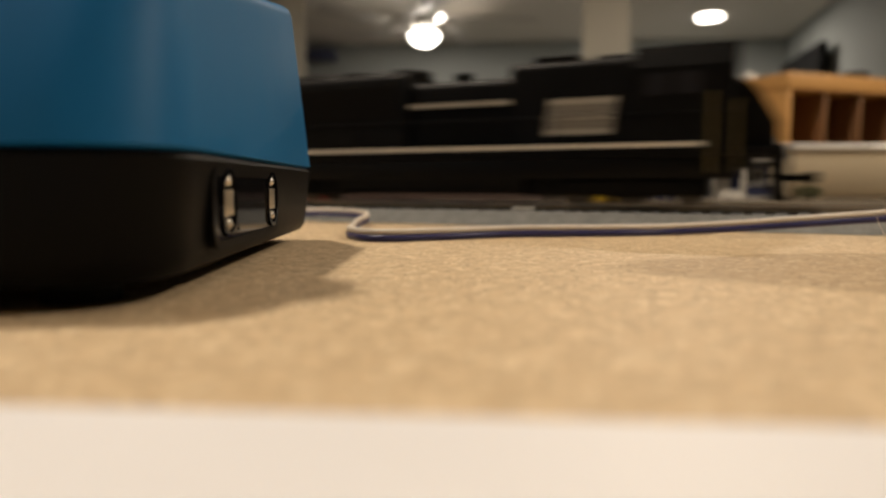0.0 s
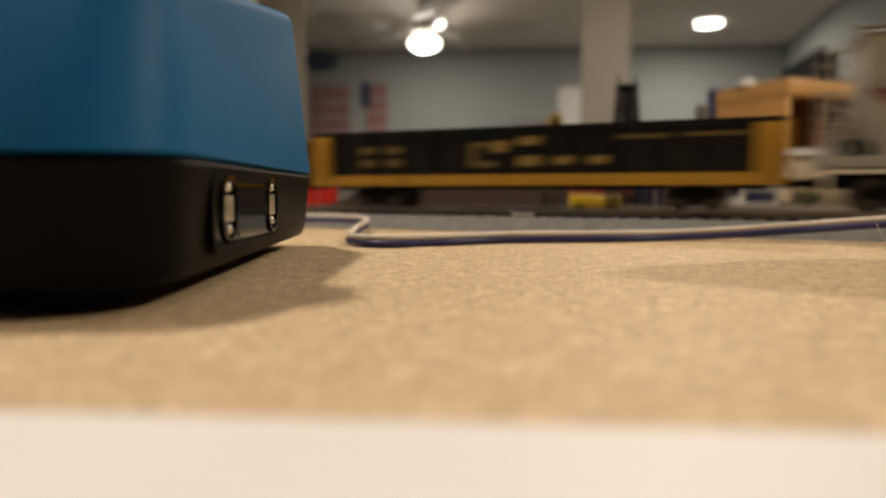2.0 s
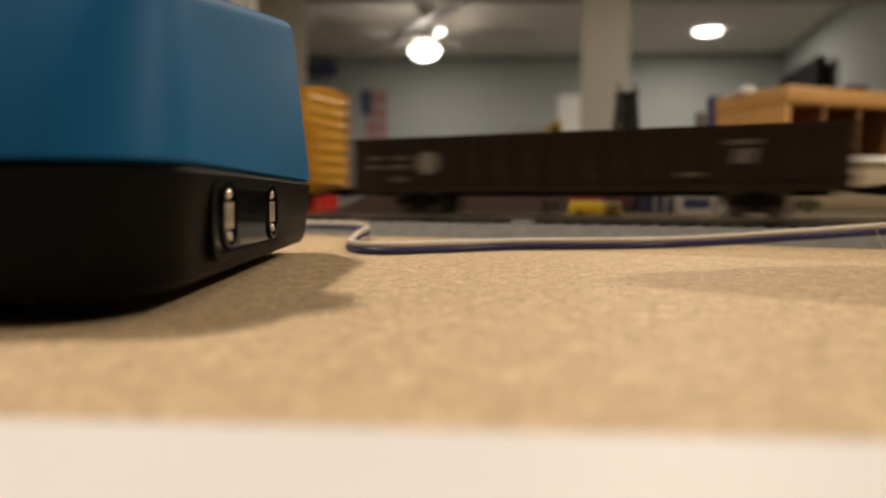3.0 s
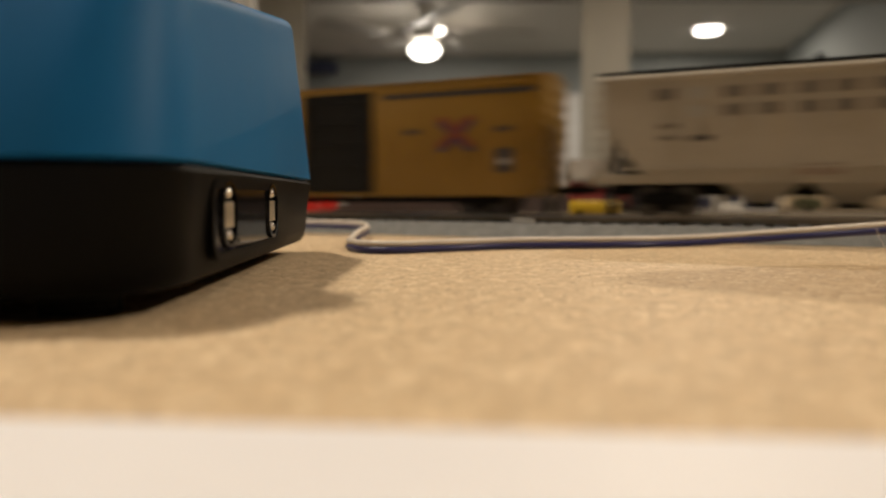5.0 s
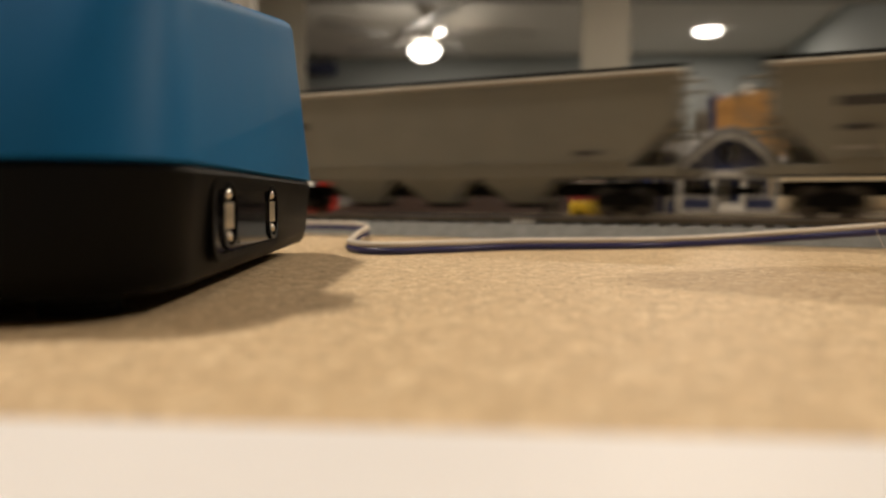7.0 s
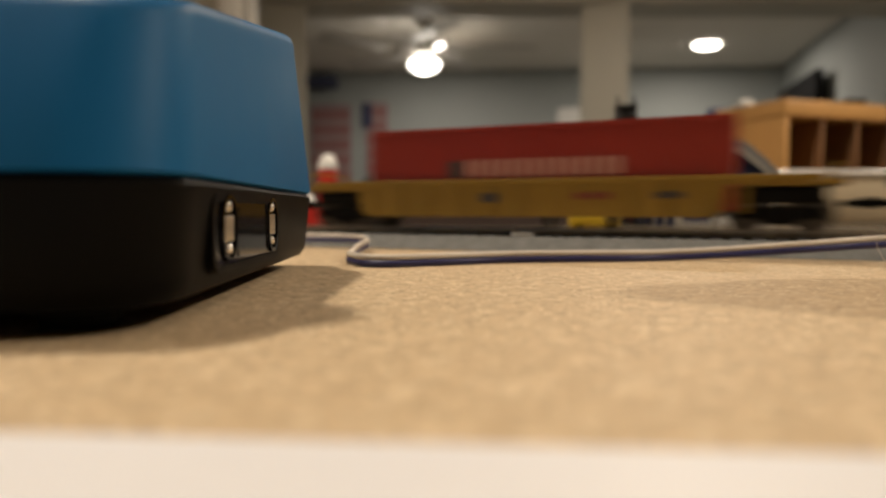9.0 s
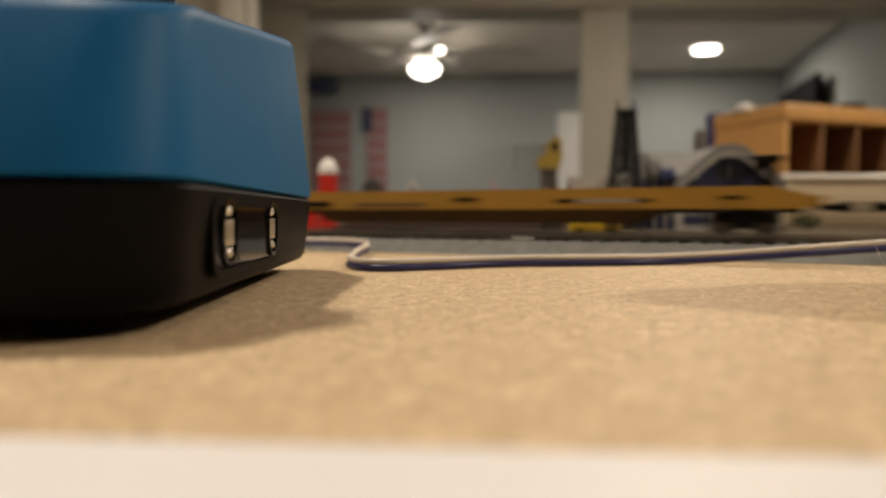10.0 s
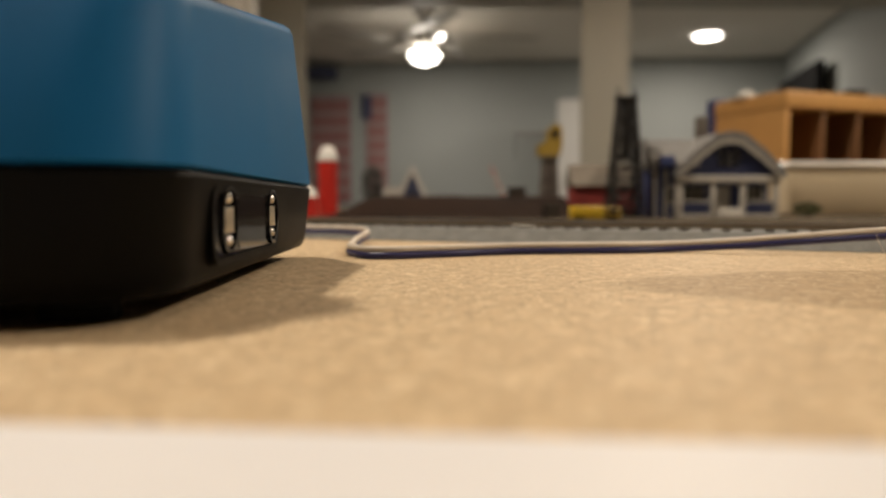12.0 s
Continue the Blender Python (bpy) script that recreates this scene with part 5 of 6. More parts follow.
def build_silo():
    s = thing("farm_silo", "bright red model silo with a white dome roof", "silo", m=pose(-0.1185, 0.72, 0.001))
    bm = bmesh.new()
    add_cyl(bm, (0, 0, 0), (0, 0, 0.0560), 0.0098, None, 28)
    barrel = part("barrel", bm, "red", s, "hooped red barrel", smooth=40)
    for k in range(7):
        z = 0.006 + k * 0.0075
        bm = bmesh.new()
        add_cyl(bm, (0, 0, z), (0, 0, z + 0.0007), 0.0101, None, 28)
        part("hoop", bm, "red", barrel)
    bm = bmesh.new()
    bmesh.ops.create_uvsphere(bm, u_segments=24, v_segments=14, radius=0.0104)
    bmesh.ops.delete(bm, geom=[v for v in bm.verts if v.co.z < -0.0005], context="VERTS")
    bmesh.ops.transform(bm, matrix=Matrix.Translation((0, 0, 0.0562)) @ Matrix.Diagonal((1, 1, 1.5, 1)), verts=bm.verts[:])
    part("dome", bm, "white", s, "white domed cap", smooth=60)
    b = thing("feed_bin", "short red model feed bin with a white cap", "feed bin", m=pose(-0.1290, 0.660, 0.001))
    bm = bmesh.new()
    add_cyl(bm, (0, 0, 0), (0, 0, 0.0190), 0.0110, 0.0105, 24)
    part("barrel", bm, "red", b, smooth=40)
    bm = bmesh.new()
    add_cyl(bm, (0, 0, 0.0192), (0, 0, 0.0260), 0.0108, 0.0070, 24)
    add_cyl(bm, (0, 0, 0.0260), (0, 0, 0.0300), 0.0070, 0.0025, 24)
    part("cap", bm, "white", b, "white conical cap", smooth=60)


def build_small_cottage():
    c = thing("toy_cottage", "tiny blue A-frame model cottage with white gable trim", "cottage", m=pose(-0.0375, 0.86, 0.019))
    bm = bmesh.new()
    add_prism(bm, [(-0.0125, 0), (0.0125, 0), (0.0, 0.0340)], "y", -0.010, 0.016)
    part("house_body", bm, "poster_navy", c)
    for s in (-1, 1):
        bm = bmesh.new()
        add_prism(bm, [(0, 0.0318), (0, 0.0410), (s * 0.0180, 0.004), (s * 0.0125, 0.004)], "y", -0.0125, 0.018)
        part("roof_slope", bm, "house_white", c, "white sloping roof board")
    boxpart("doorway", "glass_dark", c, -0.0035, 0.0035, -0.0106, -0.0101, 0.0, 0.009)
    boxpart("foundation", "soil", c, -0.018, 0.018, -0.013, 0.019, -0.0185, -0.0012)
    b = thing("toy_shed", "low white model shed with a flat roof", "shed", m=pose(-0.0625, 0.86, 0.022))
    boxpart("house_body", "house_white", b, -0.011, 0.011, -0.008, 0.008, 0, 0.0095, 0.0006)
    boxpart("roof", "house_white", b, -0.012, 0.012, -0.009, 0.009, 0.0097, 0.0110, 0.0003)
    boxpart("foundation", "soil", b, -0.012, 0.012, -0.009, 0.009, -0.0215, -0.0003)


def leaf_clump(name, label, x, y, z, r, height, n, material, seed):
    rng = random.Random(seed)
    t = thing(name, label, "bush", m=pose(x, y, z))
    bm = bmesh.new()
    add_cyl(bm, (0, 0, 0), (0, 0, height * 0.5), r * 0.12, r * 0.05, 8)
    part("trunk", bm, "tie", t)
    bm = bmesh.new()
    for k in range(n):
        a, b, q = rng.uniform(0, 6.283), rng.uniform(-1, 1), rng.uniform(0.35, 1) ** 0.5
        rr = r * q * math.sqrt(1 - b * b) * rng.uniform(0.75, 1.1)
        p = Vector((rr * math.cos(a), rr * math.sin(a), height * 0.55 + height * 0.45 * b * q))
        s = r * rng.uniform(0.10, 0.22)
        m = Matrix.Translation(p) @ Euler((rng.uniform(0, 3), rng.uniform(0, 3), rng.uniform(0, 3))).to_matrix().to_4x4()
        vs = [bm.verts.new(m @ Vector(v)) for v in ((-s, 0, 0), (0, -s * 0.6, 0), (s, 0, s * 0.3), (0, s * 0.6, 0))]
        bm.faces.new(vs)
    tagged(part("crown", bm, material, t), kind="stuff")


def build_crane():
    c = thing("loading_crane", "yellow model crane cab on a grey-brown tower", "crane", m=pose(0.1215, 0.80, 0.001))
    for sx in (-1, 1):
        for sy in (-1, 1):
            bm = bmesh.new()
            add_cyl(bm, (sx * 0.0095, sy * 0.0095, 0), (sx * 0.0070, sy * 0.0070, 0.0640), 0.0016, 0.0012, 8)
            part("tower_leg", bm, "fan", c)
    for k in range(5):
        z = 0.006 + k * 0.012
        bm = bmesh.new()
        w = 0.0092 - 0.0022 * z / 0.064
        for a, b in (((-w, -w), (w, -w)), ((w, -w), (w, w)), ((w, w), (-w, w)), ((-w, w), (-w, -w))):
            add_cyl(bm, (*a, z), (*b, z + 0.011), 0.0008, None, 6)
            add_cyl(bm, (*a, z), (*b, z), 0.0008, None, 6)
        part("tower_brace", bm, "fan", c)
    boxpart("tower_casing", "casing", c, -0.0066, 0.0066, -0.0066, 0.0066, 0.0, 0.0638, 0.0006, "dull brown tower casing")
    boxpart("platform", "fan", c, -0.010, 0.010, -0.010, 0.010, 0.0640, 0.0660, 0.0004)
    bm = bmesh.new()
    add_prism(bm, [(-0.0135, 0.0662), (0.0100, 0.0662), (0.0135, 0.0780), (0.0125, 0.0985), (0.0050, 0.1030), (-0.0020, 0.0960), (-0.0040, 0.0820), (-0.0135, 0.0790)], "y", -0.009, 0.009)
    cab = part("cab", bm, "crane_yellow", c, "weathered yellow cab")
    boxpart("cab_window", "glass_dark", cab, 0.0010, 0.0085, -0.0094, -0.0091, 0.0860, 0.0950)
    bm = bmesh.new()
    add_box(bm, -0.0420, -0.0021, -0.0012, 0.0012, 0.0905, 0.0928, 0.0004)
    part("jib", bm, "shingle", c, "grey jib")
    bm = bmesh.new()
    add_cyl(bm, (-0.039, 0, 0.0890), (-0.039, 0, 0.0640), 0.0004, None, 6)
    part("hoist_rope", bm, "under", c)


def build_derrick():
    """A black lattice tower that narrows to a square crown block."""
    d = thing("lattice_tower", "black model lattice tower standing behind the track", "tower", m=pose(0.1562, 0.60, 0.001))
    H, b, t = 0.1010, 0.0135, 0.0062

    def half(z):
        return b + (t - b) * z / H
    for sx in (-1, 1):
        for sy in (-1, 1):
            bm = bmesh.new()
            add_cyl(bm, (sx * b, sy * b, 0), (sx * t, sy * t, H), 0.0017, 0.0013, 8)
            part("leg", bm, "tower", d)
    n = 6
    for k in range(n):
        z0, z1 = H * k / n, H * (k + 1) / n
        a, c = half(z0), half(z1)
        for r in range(4):
            turn = pose(0, 0, 0, 0, 0, 90 * r)
            p = [turn @ Vector(v) for v in ((-a, -a, z0), (a, -a, z0), (-c, -c, z1), (c, -c, z1))]
            for q0, q1, name, rad in ((p[0], p[3], "cross_brace", 0.0009), (p[1], p[2], "cross_brace", 0.0009), (p[2], p[3], "girt", 0.0011)):
                bm = bmesh.new()
                add_cyl(bm, q0, q1, rad, None, 6)
                part(name, bm, "tower", d)
    boxpart("crown_platform", "tower", d, -0.0085, 0.0085, -0.0085, 0.0085, H, H + 0.0022, 0.0003)
    bm = bmesh.new()
    for sx in (-1, 1):
        add_cyl(bm, (sx * 0.0070, 0, H), (sx * 0.0070, 0, H + 0.010), 0.0010, None, 6)
    part("crown_post", bm, "tower", d)
    boxpart("tower_core", "tower", d, -0.0035, 0.0035, -0.0035, 0.0035, 0.052, H - 0.001, 0.0004)


def build_red_building():
    b = thing("brick_shed", "low dark red model brick shed", "shed", m=pose(0.159, 0.675, 0.001))
    boxpart("house_body", "darkred", b, -0.036, 0.036, -0.018, 0.018, 0, 0.0290, 0.0005)
    bm = bmesh.new()
    add_prism(bm, [(-0.0205, 0.0292), (0.0205, 0.0292), (0, 0.0500)], "x", -0.038, 0.038)
    part("roof", bm, "roof_tan", b, "dull tan pitched roof")
    boxpart("plinth", "under", b, -0.0365, 0.0365, -0.0187, -0.0181, 0, 0.004)
    t = thing("toy_truck", "small yellow toy truck with a dull brown cab", "toy truck", m=pose(0.0955, 0.455, 0.0012))
    boxpart("bed", "yellow", t, -0.0125, 0.0085, -0.0055, 0.0055, 0.0025, 0.0110, 0.0008)
    boxpart("cab", "crane_yellow", t, 0.0088, 0.0200, -0.0050, 0.0050, 0.0025, 0.0105, 0.0008)
    boxpart("windscreen", "glass_dark", t, 0.0110, 0.0180, -0.0053, -0.0051, 0.0070, 0.0095)
    for x in (-0.007, 0.014):
        for s in (-1, 1):
            bm = bmesh.new()
            add_cyl(bm, (x, s * 0.0040, 0.0022), (x, s * 0.0058, 0.0022), 0.0024, None, 16)
            part("wheel", bm, "under", t)


def build_house():
    """A blue house with a deep grey gable roof, a white porch with posts, and a wing behind."""
    h = thing("model_house", "blue model house with grey roof and white porch", "house", m=pose(0.2475, 0.605, 0.0015))
    W = 0.0440
    # local: front at y = 0, x across
    bm = bmesh.new()
    add_prism(bm, [(-0.040, 0.0), (0.040, 0.0), (0.040, 0.040), (0.0, 0.0680), (-0.040, 0.040)], "y", 0.012, 0.075)
    part("house_body", bm, "house_blue", h)
    for s in (-1, 1):
        bm = bmesh.new()
        add_prism(bm, [(0, 0.0690), (0, 0.0745), (s * 0.012, 0.0725), (s * 0.030, 0.0585), (s * 0.0485, 0.0395), (s * 0.0475, 0.0350), (s * 0.028, 0.0535), (s * 0.010, 0.0672)], "y", -0.004, 0.079)
        slope = part("roof_slope", bm, "shingle", h, "grey shingled roof slope")
        bm = bmesh.new()
        add_prism(bm, [(0, 0.0640), (0, 0.0688), (s * 0.010, 0.0670), (s * 0.028, 0.0533), (s * 0.0470, 0.0345), (s * 0.0440, 0.0345), (s * 0.026, 0.0500), (s * 0.009, 0.0628)], "y", -0.0035, -0.0020)
        part("bargeboard", bm, "house_white", slope, "pale bargeboard")
    # gable front over the porch
    bm = bmesh.new()
    add_prism(bm, [(-0.043, 0.0365), (0.043, 0.0365), (0.026, 0.0505), (0.009, 0.0630), (-0.009, 0.0630), (-0.026, 0.0505)], "y", 0.0, 0.0118)
    gable = part("gable", bm, "house_navy", h, "dark blue boarded gable")
    for k in range(2):
        x = -0.0085 + k * 0.0090
        boxpart("gable_window", "glass_dark", gable, x + 0.0005, x + 0.0075, -0.0010, -0.0006, 0.0455, 0.0570)
        boxpart("window_frame", "lett_grey", gable, x, x + 0.0080, -0.0006, -0.0002, 0.0450, 0.0575)
    boxpart("porch_beam", "house_white", h, -0.0440, 0.0440, -0.0015, 0.0030, 0.0300, 0.0364, 0.0004, "white porch beam")
    boxpart("porch_floor", "house_white", h, -0.0435, 0.0435, -0.001, 0.0115, 0.0, 0.0030, 0.0003)
    for x in (-0.0415, -0.0130, 0.0130, 0.0415):
        boxpart("porch_post", "house_white", h, x - 0.0022, x + 0.0022, -0.0005, 0.0030, 0.0031, 0.0299, 0.0004, "white porch post")
    for a, b in ((-0.0392, -0.0153), (0.0153, 0.0392)):
        boxpart("porch_rail", "house_navy", h, a, b, 0.0, 0.0018, 0.0031, 0.0130, 0.0003)
        boxpart("rail_cap", "house_white", h, a, b, -0.0005, 0.0023, 0.0131, 0.0146, 0.0003)
        boxpart("front_window", "glass_dark", h, a + 0.004, b - 0.004, 0.0114, 0.0118, 0.0150, 0.0270)
        for q in range(4):
            xb = a + 0.0035 + (b - a - 0.007) * q / 3
            boxpart("mullion", "house_white", h, xb - 0.0010, xb + 0.0010, 0.0104, 0.0112, 0.0150, 0.0272)
    boxpart("front_door", "house_white", h, -0.0060, 0.0060, 0.0112, 0.0118, 0.0031, 0.0270)
    for k in range(3):
        boxpart("step", "house_white", h, -0.0095, 0.0105, -0.0045 - 0.0035 * k, -0.0012 - 0.0035 * k, 0.0, 0.0085 - 0.0026 * k, 0.0003)
    # wing at the left rear
    bm = bmesh.new()
    add_prism(bm, [(0.002, 0), (0.074, 0), (0.074, 0.044), (0.002, 0.044)], "x", -0.064, -0.0442)
    wing = part("side_wing", bm, "house_blue", h)
    bm = bmesh.new()
    add_prism(bm, [(-0.002, 0.0442), (-0.002, 0.0480), (0.018, 0.0690), (0.060, 0.0710), (0.078, 0.0480), (0.078, 0.0442)], "x", -0.067, -0.0260)
    part("wing_roof", bm, "shingle", wing)
    boxpart("wing_window", "glass_dark", wing, -0.0530, -0.0470, 0.0012, 0.0018, 0.013, 0.026)
    for x in (-0.0633, -0.0543, -0.0453):
        boxpart("corner_board", "house_white", wing, x - 0.0010, x + 0.0010, 0.0004, 0.0019, 0.001, 0.0425)
    boxpart("wing_sill", "house_white", wing, -0.0535, -0.0465, 0.0004, 0.0018, 0.0115, 0.0128)
    boxpart("wing_lintel", "house_white", wing, -0.0535, -0.0465, 0.0004, 0.0018, 0.0262, 0.0275)
    boxpart("dormer", "house_blue", wing, -0.060, -0.048, -0.004, 0.014, 0.0442, 0.0530, 0.0004)
    boxpart("chimney", "lett_soft", h, -0.0095, 0.0005, 0.05, 0.06, 0.0640, 0.0930, 0.0004, "dark grey chimney")


def build_cabinet():
    W, D, z1 = 0.360, 0.142, 0.174
    c = thing("pigeonhole_cabinet", "honey-coloured wooden cabinet with open cubbyholes", "cabinet", m=pose(0.488, 1.0, 0, 0, 0, 20))
    boxpart("side_panel", "wood", c, 0, 0.008, 0, D, 0.0005, z1 - 0.0245, 0.001)
    boxpart("side_panel", "wood", c, W - 0.008, W, 0, D, 0.0005, z1 - 0.0245, 0.001)
    boxpart("top_panel", "wood", c, -0.002, W + 0.002, -0.003, D + 0.001, z1 - 0.024, z1, 0.002)
    # back, shelves and dividers are coloured darker to stand for shade inside
    boxpart("back_panel", "wood_shaded", c, 0.0083, W - 0.0083, D - 0.006, D - 0.001, 0.001, z1 - 0.0245)
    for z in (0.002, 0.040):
        boxpart("shelf", "wood_shaded", c, 0.0083, W - 0.0083, 0.001, D - 0.0065, z, z + 0.007, 0.0005)
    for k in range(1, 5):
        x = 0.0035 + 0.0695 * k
        boxpart("divider", "wood_shaded", c, x - 0.003, x + 0.003, 0.001, D - 0.0065, 0.0472, z1 - 0.0245, 0.0005)
    t = thing("blue_tin", "dark blue tin standing beside the wooden cabinet", "tin", m=pose(0.4640, 1.19, 0.0005))
    bm = bmesh.new()
    add_cyl(bm, (0, 0, 0), (0, 0, 0.178), 0.017, None, 28)
    part("can", bm, "blue_item", t, smooth=40)
    bm = bmesh.new()
    add_cyl(bm, (0, 0, 0.1782), (0, 0, 0.1850), 0.0175, 0.016, 28)
    part("lid", bm, "blue_item", t, smooth=40)
    b = thing("dome_lamp", "small pale dome lamp on the cabinet top", "lamp", m=pose(0.468, 1.085, z1 + 0.0005))
    bm = bmesh.new()
    bmesh.ops.create_uvsphere(bm, u_segments=24, v_segments=14, radius=0.015)
    bmesh.ops.delete(bm, geom=[v for v in bm.verts if v.co.z < -0.001], context="VERTS")
    bmesh.ops.transform(bm, matrix=Matrix.Diagonal((1, 1, 0.75, 1)), verts=bm.verts[:])
    part("dome", bm, "house_white", b, smooth=60)
    bm = bmesh.new()
    add_cyl(bm, (0, 0, -0.0003), (0, 0, 0.0015), 0.0195, None, 28)
    part("base_ring", bm, "white", b)
    s = thing("desk_speaker", "small dark speaker on top of the cabinet", "speaker", m=pose(0.640, 1.10, z1 + 0.0005))
    boxpart("box", "screen", s, -0.017, 0.017, -0.010, 0.012, 0, 0.014, 0.002)
    bm = bmesh.new()
    add_cyl(bm, (0, -0.0104, 0.007), (0, -0.0120, 0.007), 0.005, None, 20)
    part("cone", bm, "under", s)


def build_tray():
    t = thing("loaf_tray", "cream tray with a shiny metal rim behind the track", "tray", m=pose(0.437, 0.765, 0.002))
    bm = bmesh.new()
    rings = []
    for grow, z in ((-0.003, 0.0), (-0.0015, 0.002), (0.0, 0.0500)):
        rings.append([(x, y, z) for x, y in rounded_rect(-0.088 - grow, 0.088 + grow, -0.045 - grow, 0.045 + grow, 0.014, 6)])
    for grow, z in ((-0.003, 0.0500), (-0.006, 0.003)):
        rings.append([(x, y, z) for x, y in rounded_rect(-0.088 - grow, 0.088 + grow, -0.045 - grow, 0.045 + grow, 0.013, 6)])
    loft(bm, rings)
    part("tray_body", bm, "tin", t, smooth=40)
    bm = bmesh.new()
    o = rounded_rect(-0.091, 0.091, -0.048, 0.048, 0.016, 6)
    i = rounded_rect(-0.086, 0.086, -0.043, 0.043, 0.012, 6)
    mid = rounded_rect(-0.0893, 0.0893, -0.0463, 0.0463, 0.0145, 6)
    rr = [[bm.verts.new((*p, 0.0503)) for p in o], [bm.verts.new((*p, 0.0525)) for p in o], [bm.verts.new((*p, 0.0545)) for p in mid], [bm.verts.new((*p, 0.0545)) for p in i], [bm.verts.new((*p, 0.0503)) for p in i]]
    n = len(o)
    for a in range(5):
        p, q = rr[a], rr[(a + 1) % 5]
        for k in range(n):
            bm.faces.new((p[k], p[(k + 1) % n], q[(k + 1) % n], q[k]))
    part("rim", bm, "rim", t, "shiny metal rim", smooth=50)


def build_wall_things():
    # things on the far wall stand in its own space: x runs to the left from the corner, y is the depth in front
    wall = pose(2.60, BACK, 0, 0, 0, -4.0)

    def banner(name, label, x0, x1, z0, z1, n, canton):
        b = thing(name, label, "banner", group="wall banners", m=wall)
        bm = bmesh.new()
        add_box(bm, x0, x1, -0.012, -0.006, z0, z1)
        part("cloth", bm, "poster_pale", b)
        for k in range(n):
            a = z0 + (z1 - z0) * k / n
            boxpart("stripe", "poster_red", b, x0 + 0.004, x1 - 0.004, -0.015, -0.0123, a, a + (z1 - z0) / n * 0.58)
        if canton:
            boxpart("canton", "poster_navy", b, x0 - 0.035, x0 + 0.045, -0.020, -0.0155, z1 - 0.20, z1 - 0.01)
    banner("striped_banner", "faded red and white striped cloth banner on the wall", -3.66, -3.34, 0.02, 0.86, 7, False)
    banner("striped_banner", "narrow striped banner with a navy corner on the wall", -3.215, -3.045, 0.10, 0.87, 7, True)
    v = thing("wall_speaker", "dark blue-black wall speaker on a bracket", "speaker", m=wall)
    boxpart("housing", "poster_navy", v, -3.66, -3.43, -0.16, -0.03, 0.97, 1.06, 0.02)
    boxpart("bracket", "screen", v, -3.58, -3.52, -0.03, -0.001, 0.99, 1.03, 0.004)
    tv = thing("wall_television", "flat black television hung on the side wall", "television", m=pose(2.58, BACK, 0, 0, 0, -12.6))
    boxpart("bezel", "screen", tv, -0.095, -0.050, -1.20, -0.30, 0.28, 0.862, 0.006)
    boxpart("panel", "screen", tv, -0.0985, -0.0955, -1.185, -0.315, 0.295, 0.847)
    boxpart("wall_bracket", "under", tv, -0.050, -0.001, -0.95, -0.65, 0.45, 0.70, 0.004)
    f = thing("tall_white_cabinet", "plain white upright cabinet beside the column", "cabinet", m=pose(0.88, 5.05, FLOOR))
    boxpart("carcass", "white", f, -0.037, 0.42, 0.02, 0.14, 0.0, 2.055, 0.008)
    boxpart("cabinet_door", "white", f, -0.034, 0.417, 0.0, 0.018, 0.06, 2.045, 0.004)
    bm = bmesh.new()
    add_cyl(bm, (0.38, -0.02, 0.85), (0.38, -0.02, 1.05), 0.006, None, 10)
    part("handle", bm, "chrome", f)


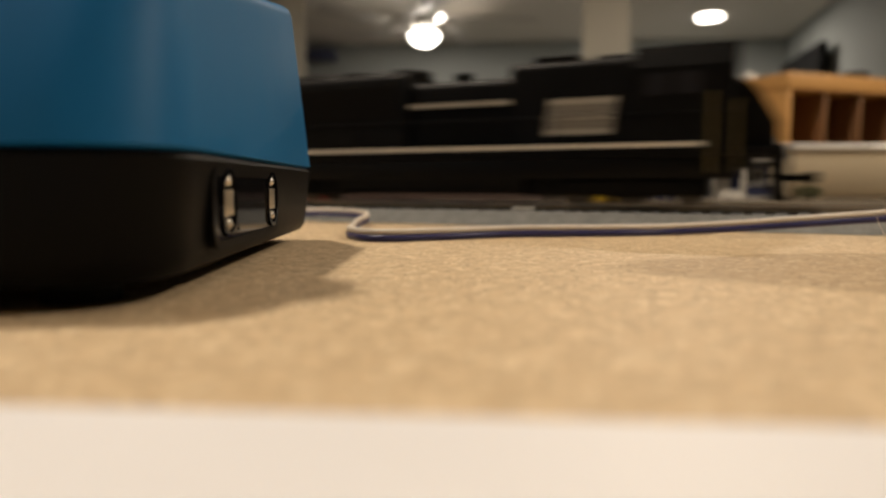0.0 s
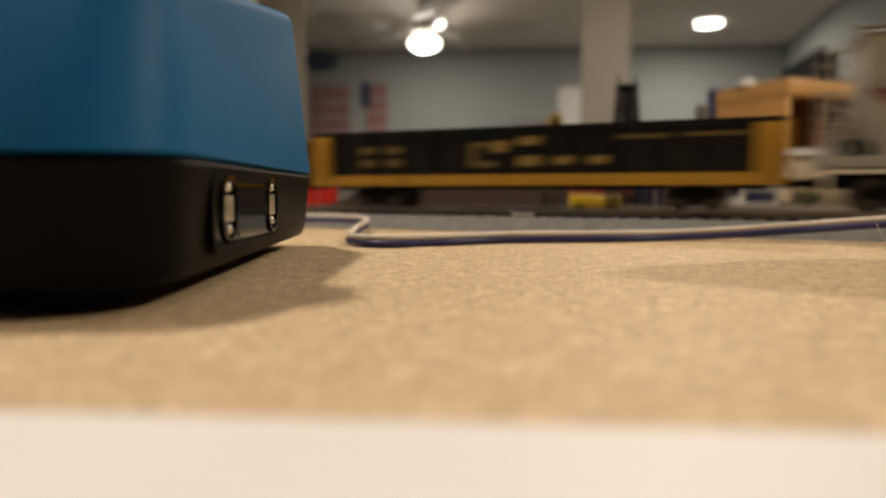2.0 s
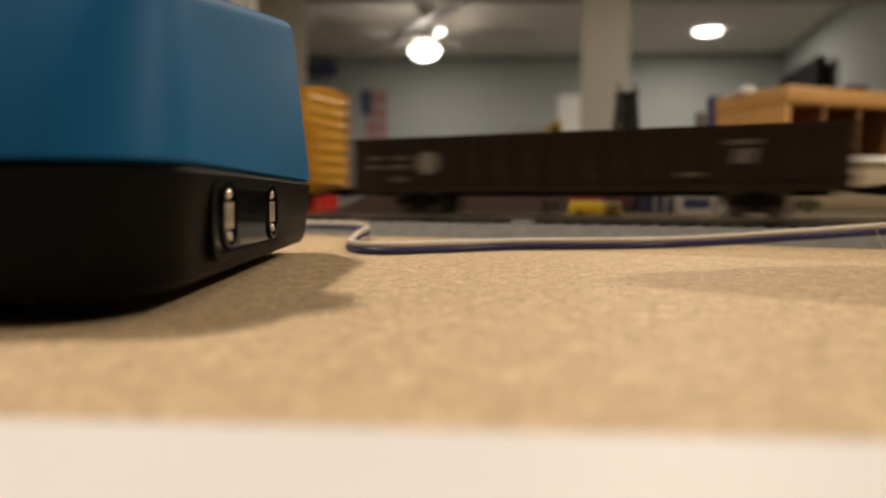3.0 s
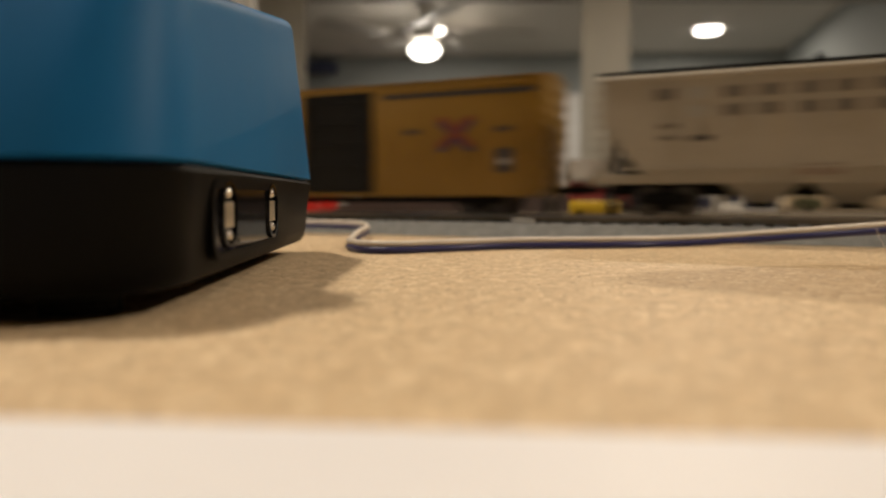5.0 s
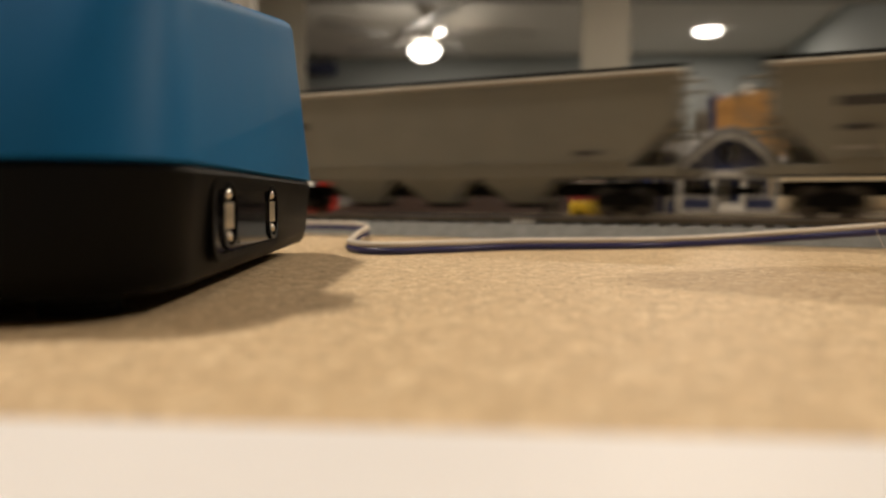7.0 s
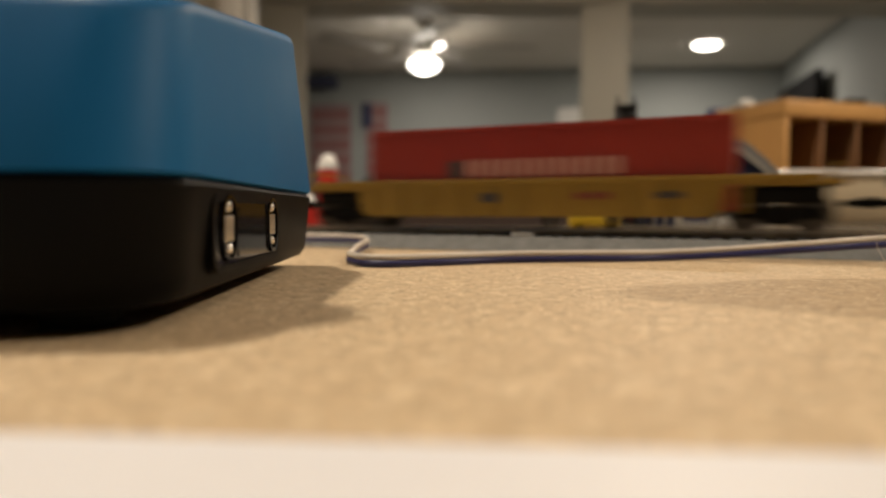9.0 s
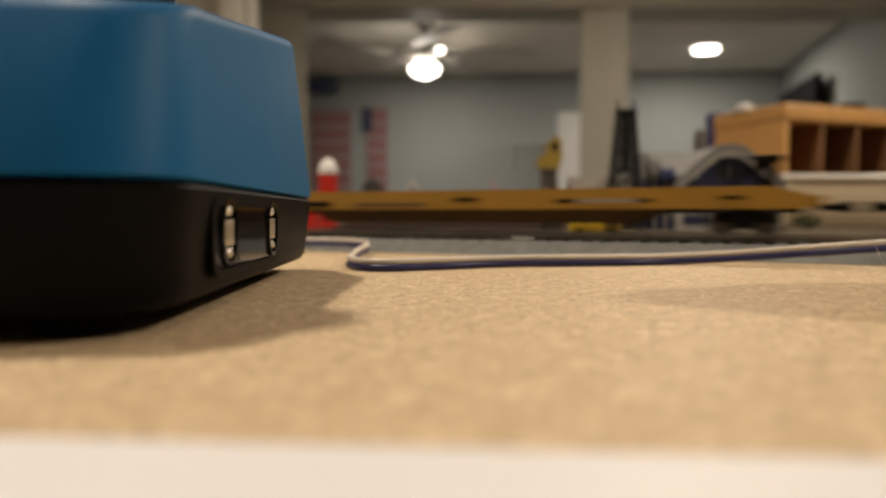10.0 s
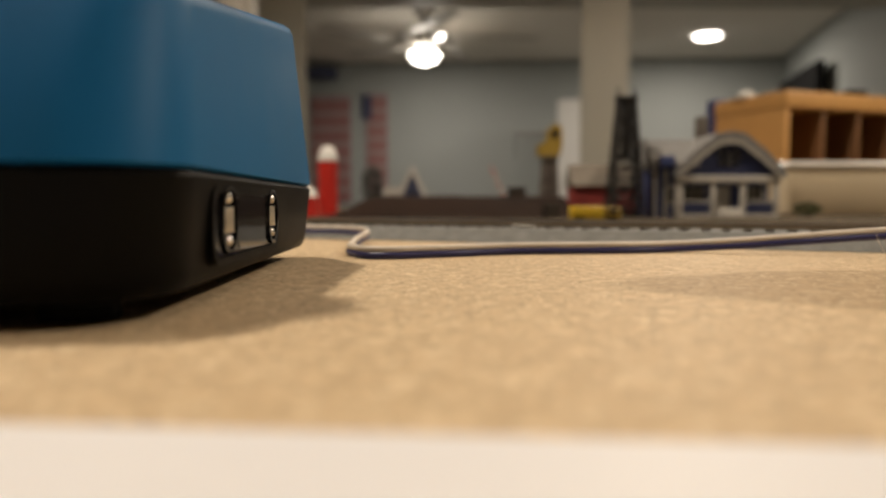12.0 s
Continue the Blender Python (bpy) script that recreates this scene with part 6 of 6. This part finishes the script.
def build_bank_clutter():
    p = thing("leaning_pole", "thin faded red model pole leaning on the bank", "pole", m=pose(0.0545, 0.80, 0.019))
    bm = bmesh.new()
    add_cyl(bm, (0.0240, 0, -0.0170), (0.0, 0, 0.0370), 0.0019, 0.0015, 10)
    part("shaft", bm, "lett_pink", p, smooth=40)
    for k in range(2):
        bm = bmesh.new()
        add_cyl(bm, (0.0080 + 0.0050 * k, 0, 0.0190 - 0.01125 * k), (0.0060 + 0.0050 * k, 0, 0.0235 - 0.01125 * k), 0.0021, None, 10)
        part("band", bm, "house_white", p)
    for x, y, z, w, hh in ((0.0690, 0.655, 0.0205, 0.0150, 0.0085), (0.0895, 0.5780, 0.0014, 0.0125, 0.0125)):
        c = thing("model_crate", "small dark wooden model crate on the bank", "crate", group="crates on the bank", m=pose(x, y, z, 0, 0, 6))
        boxpart("crate_box", "under", c, -w / 2, w / 2, -0.005, 0.005, 0, hh, 0.0005)
        for q in range(3):
            zz = hh * (q + 0.5) / 3
            boxpart("plank", "tie", c, -w / 2 - 0.0003, w / 2 + 0.0003, -0.0057, -0.0052, zz - hh * 0.13, zz + hh * 0.13)


def build_fibre():
    w = thing("loose_fibre", "fine pale stray fibre standing from the wire", "fibre")
    tube("strand", [(0.1168, 0.1880, 0.0078), (0.1174, 0.1876, 0.0052), (0.1182, 0.1870, 0.0028), (0.1192, 0.1866, 0.0008)], 0.00008, "wire_white", w)


build_ground()
build_embankment()
build_silo()
build_small_cottage()
leaf_clump("model_bush", "grey-green model bush behind the embankment", -0.0890, 0.88, 0.0012, 0.0140, 0.062, 700, "bush", 4)
leaf_clump("grass_tuft", "dry green grass tuft beside the cream tray", 0.335, 0.64, 0.0012, 0.012, 0.014, 160, "grass", 5)
build_crane()
build_derrick()
build_red_building()
build_house()
build_cabinet()
build_tray()
build_wall_things()
build_bank_clutter()
build_fibre()


def motions():
    """The whole train runs along the straight track, from the left to the right."""
    for key, ob in CARS.items():
        a, b = SPAN["well" if key == "container" else key]
        mid = (a + b) / 2
        rows = []
        for t, run in RUN:
            p = FOOT + ALONG * (mid + run) * D_SIDE
            rows.append((t, pose(p.x, p.y, RAIL_Z, 0, 0, -THETA)))
        walk(ob, rows)
    # the wheelsets roll as far as the cars run
    times, runs = zip(*RUN)
    for ob, r in WHEELS:
        x, y, z = ob.location
        rows = []
        for k in range(361):
            turned = math.degrees(float(np.interp(k / 30, times, runs)) * D_SIDE / r)
            rows.append((k / 30, pose(x, y, z, 0, turned, 0)))
        walk(ob, rows)


motions()
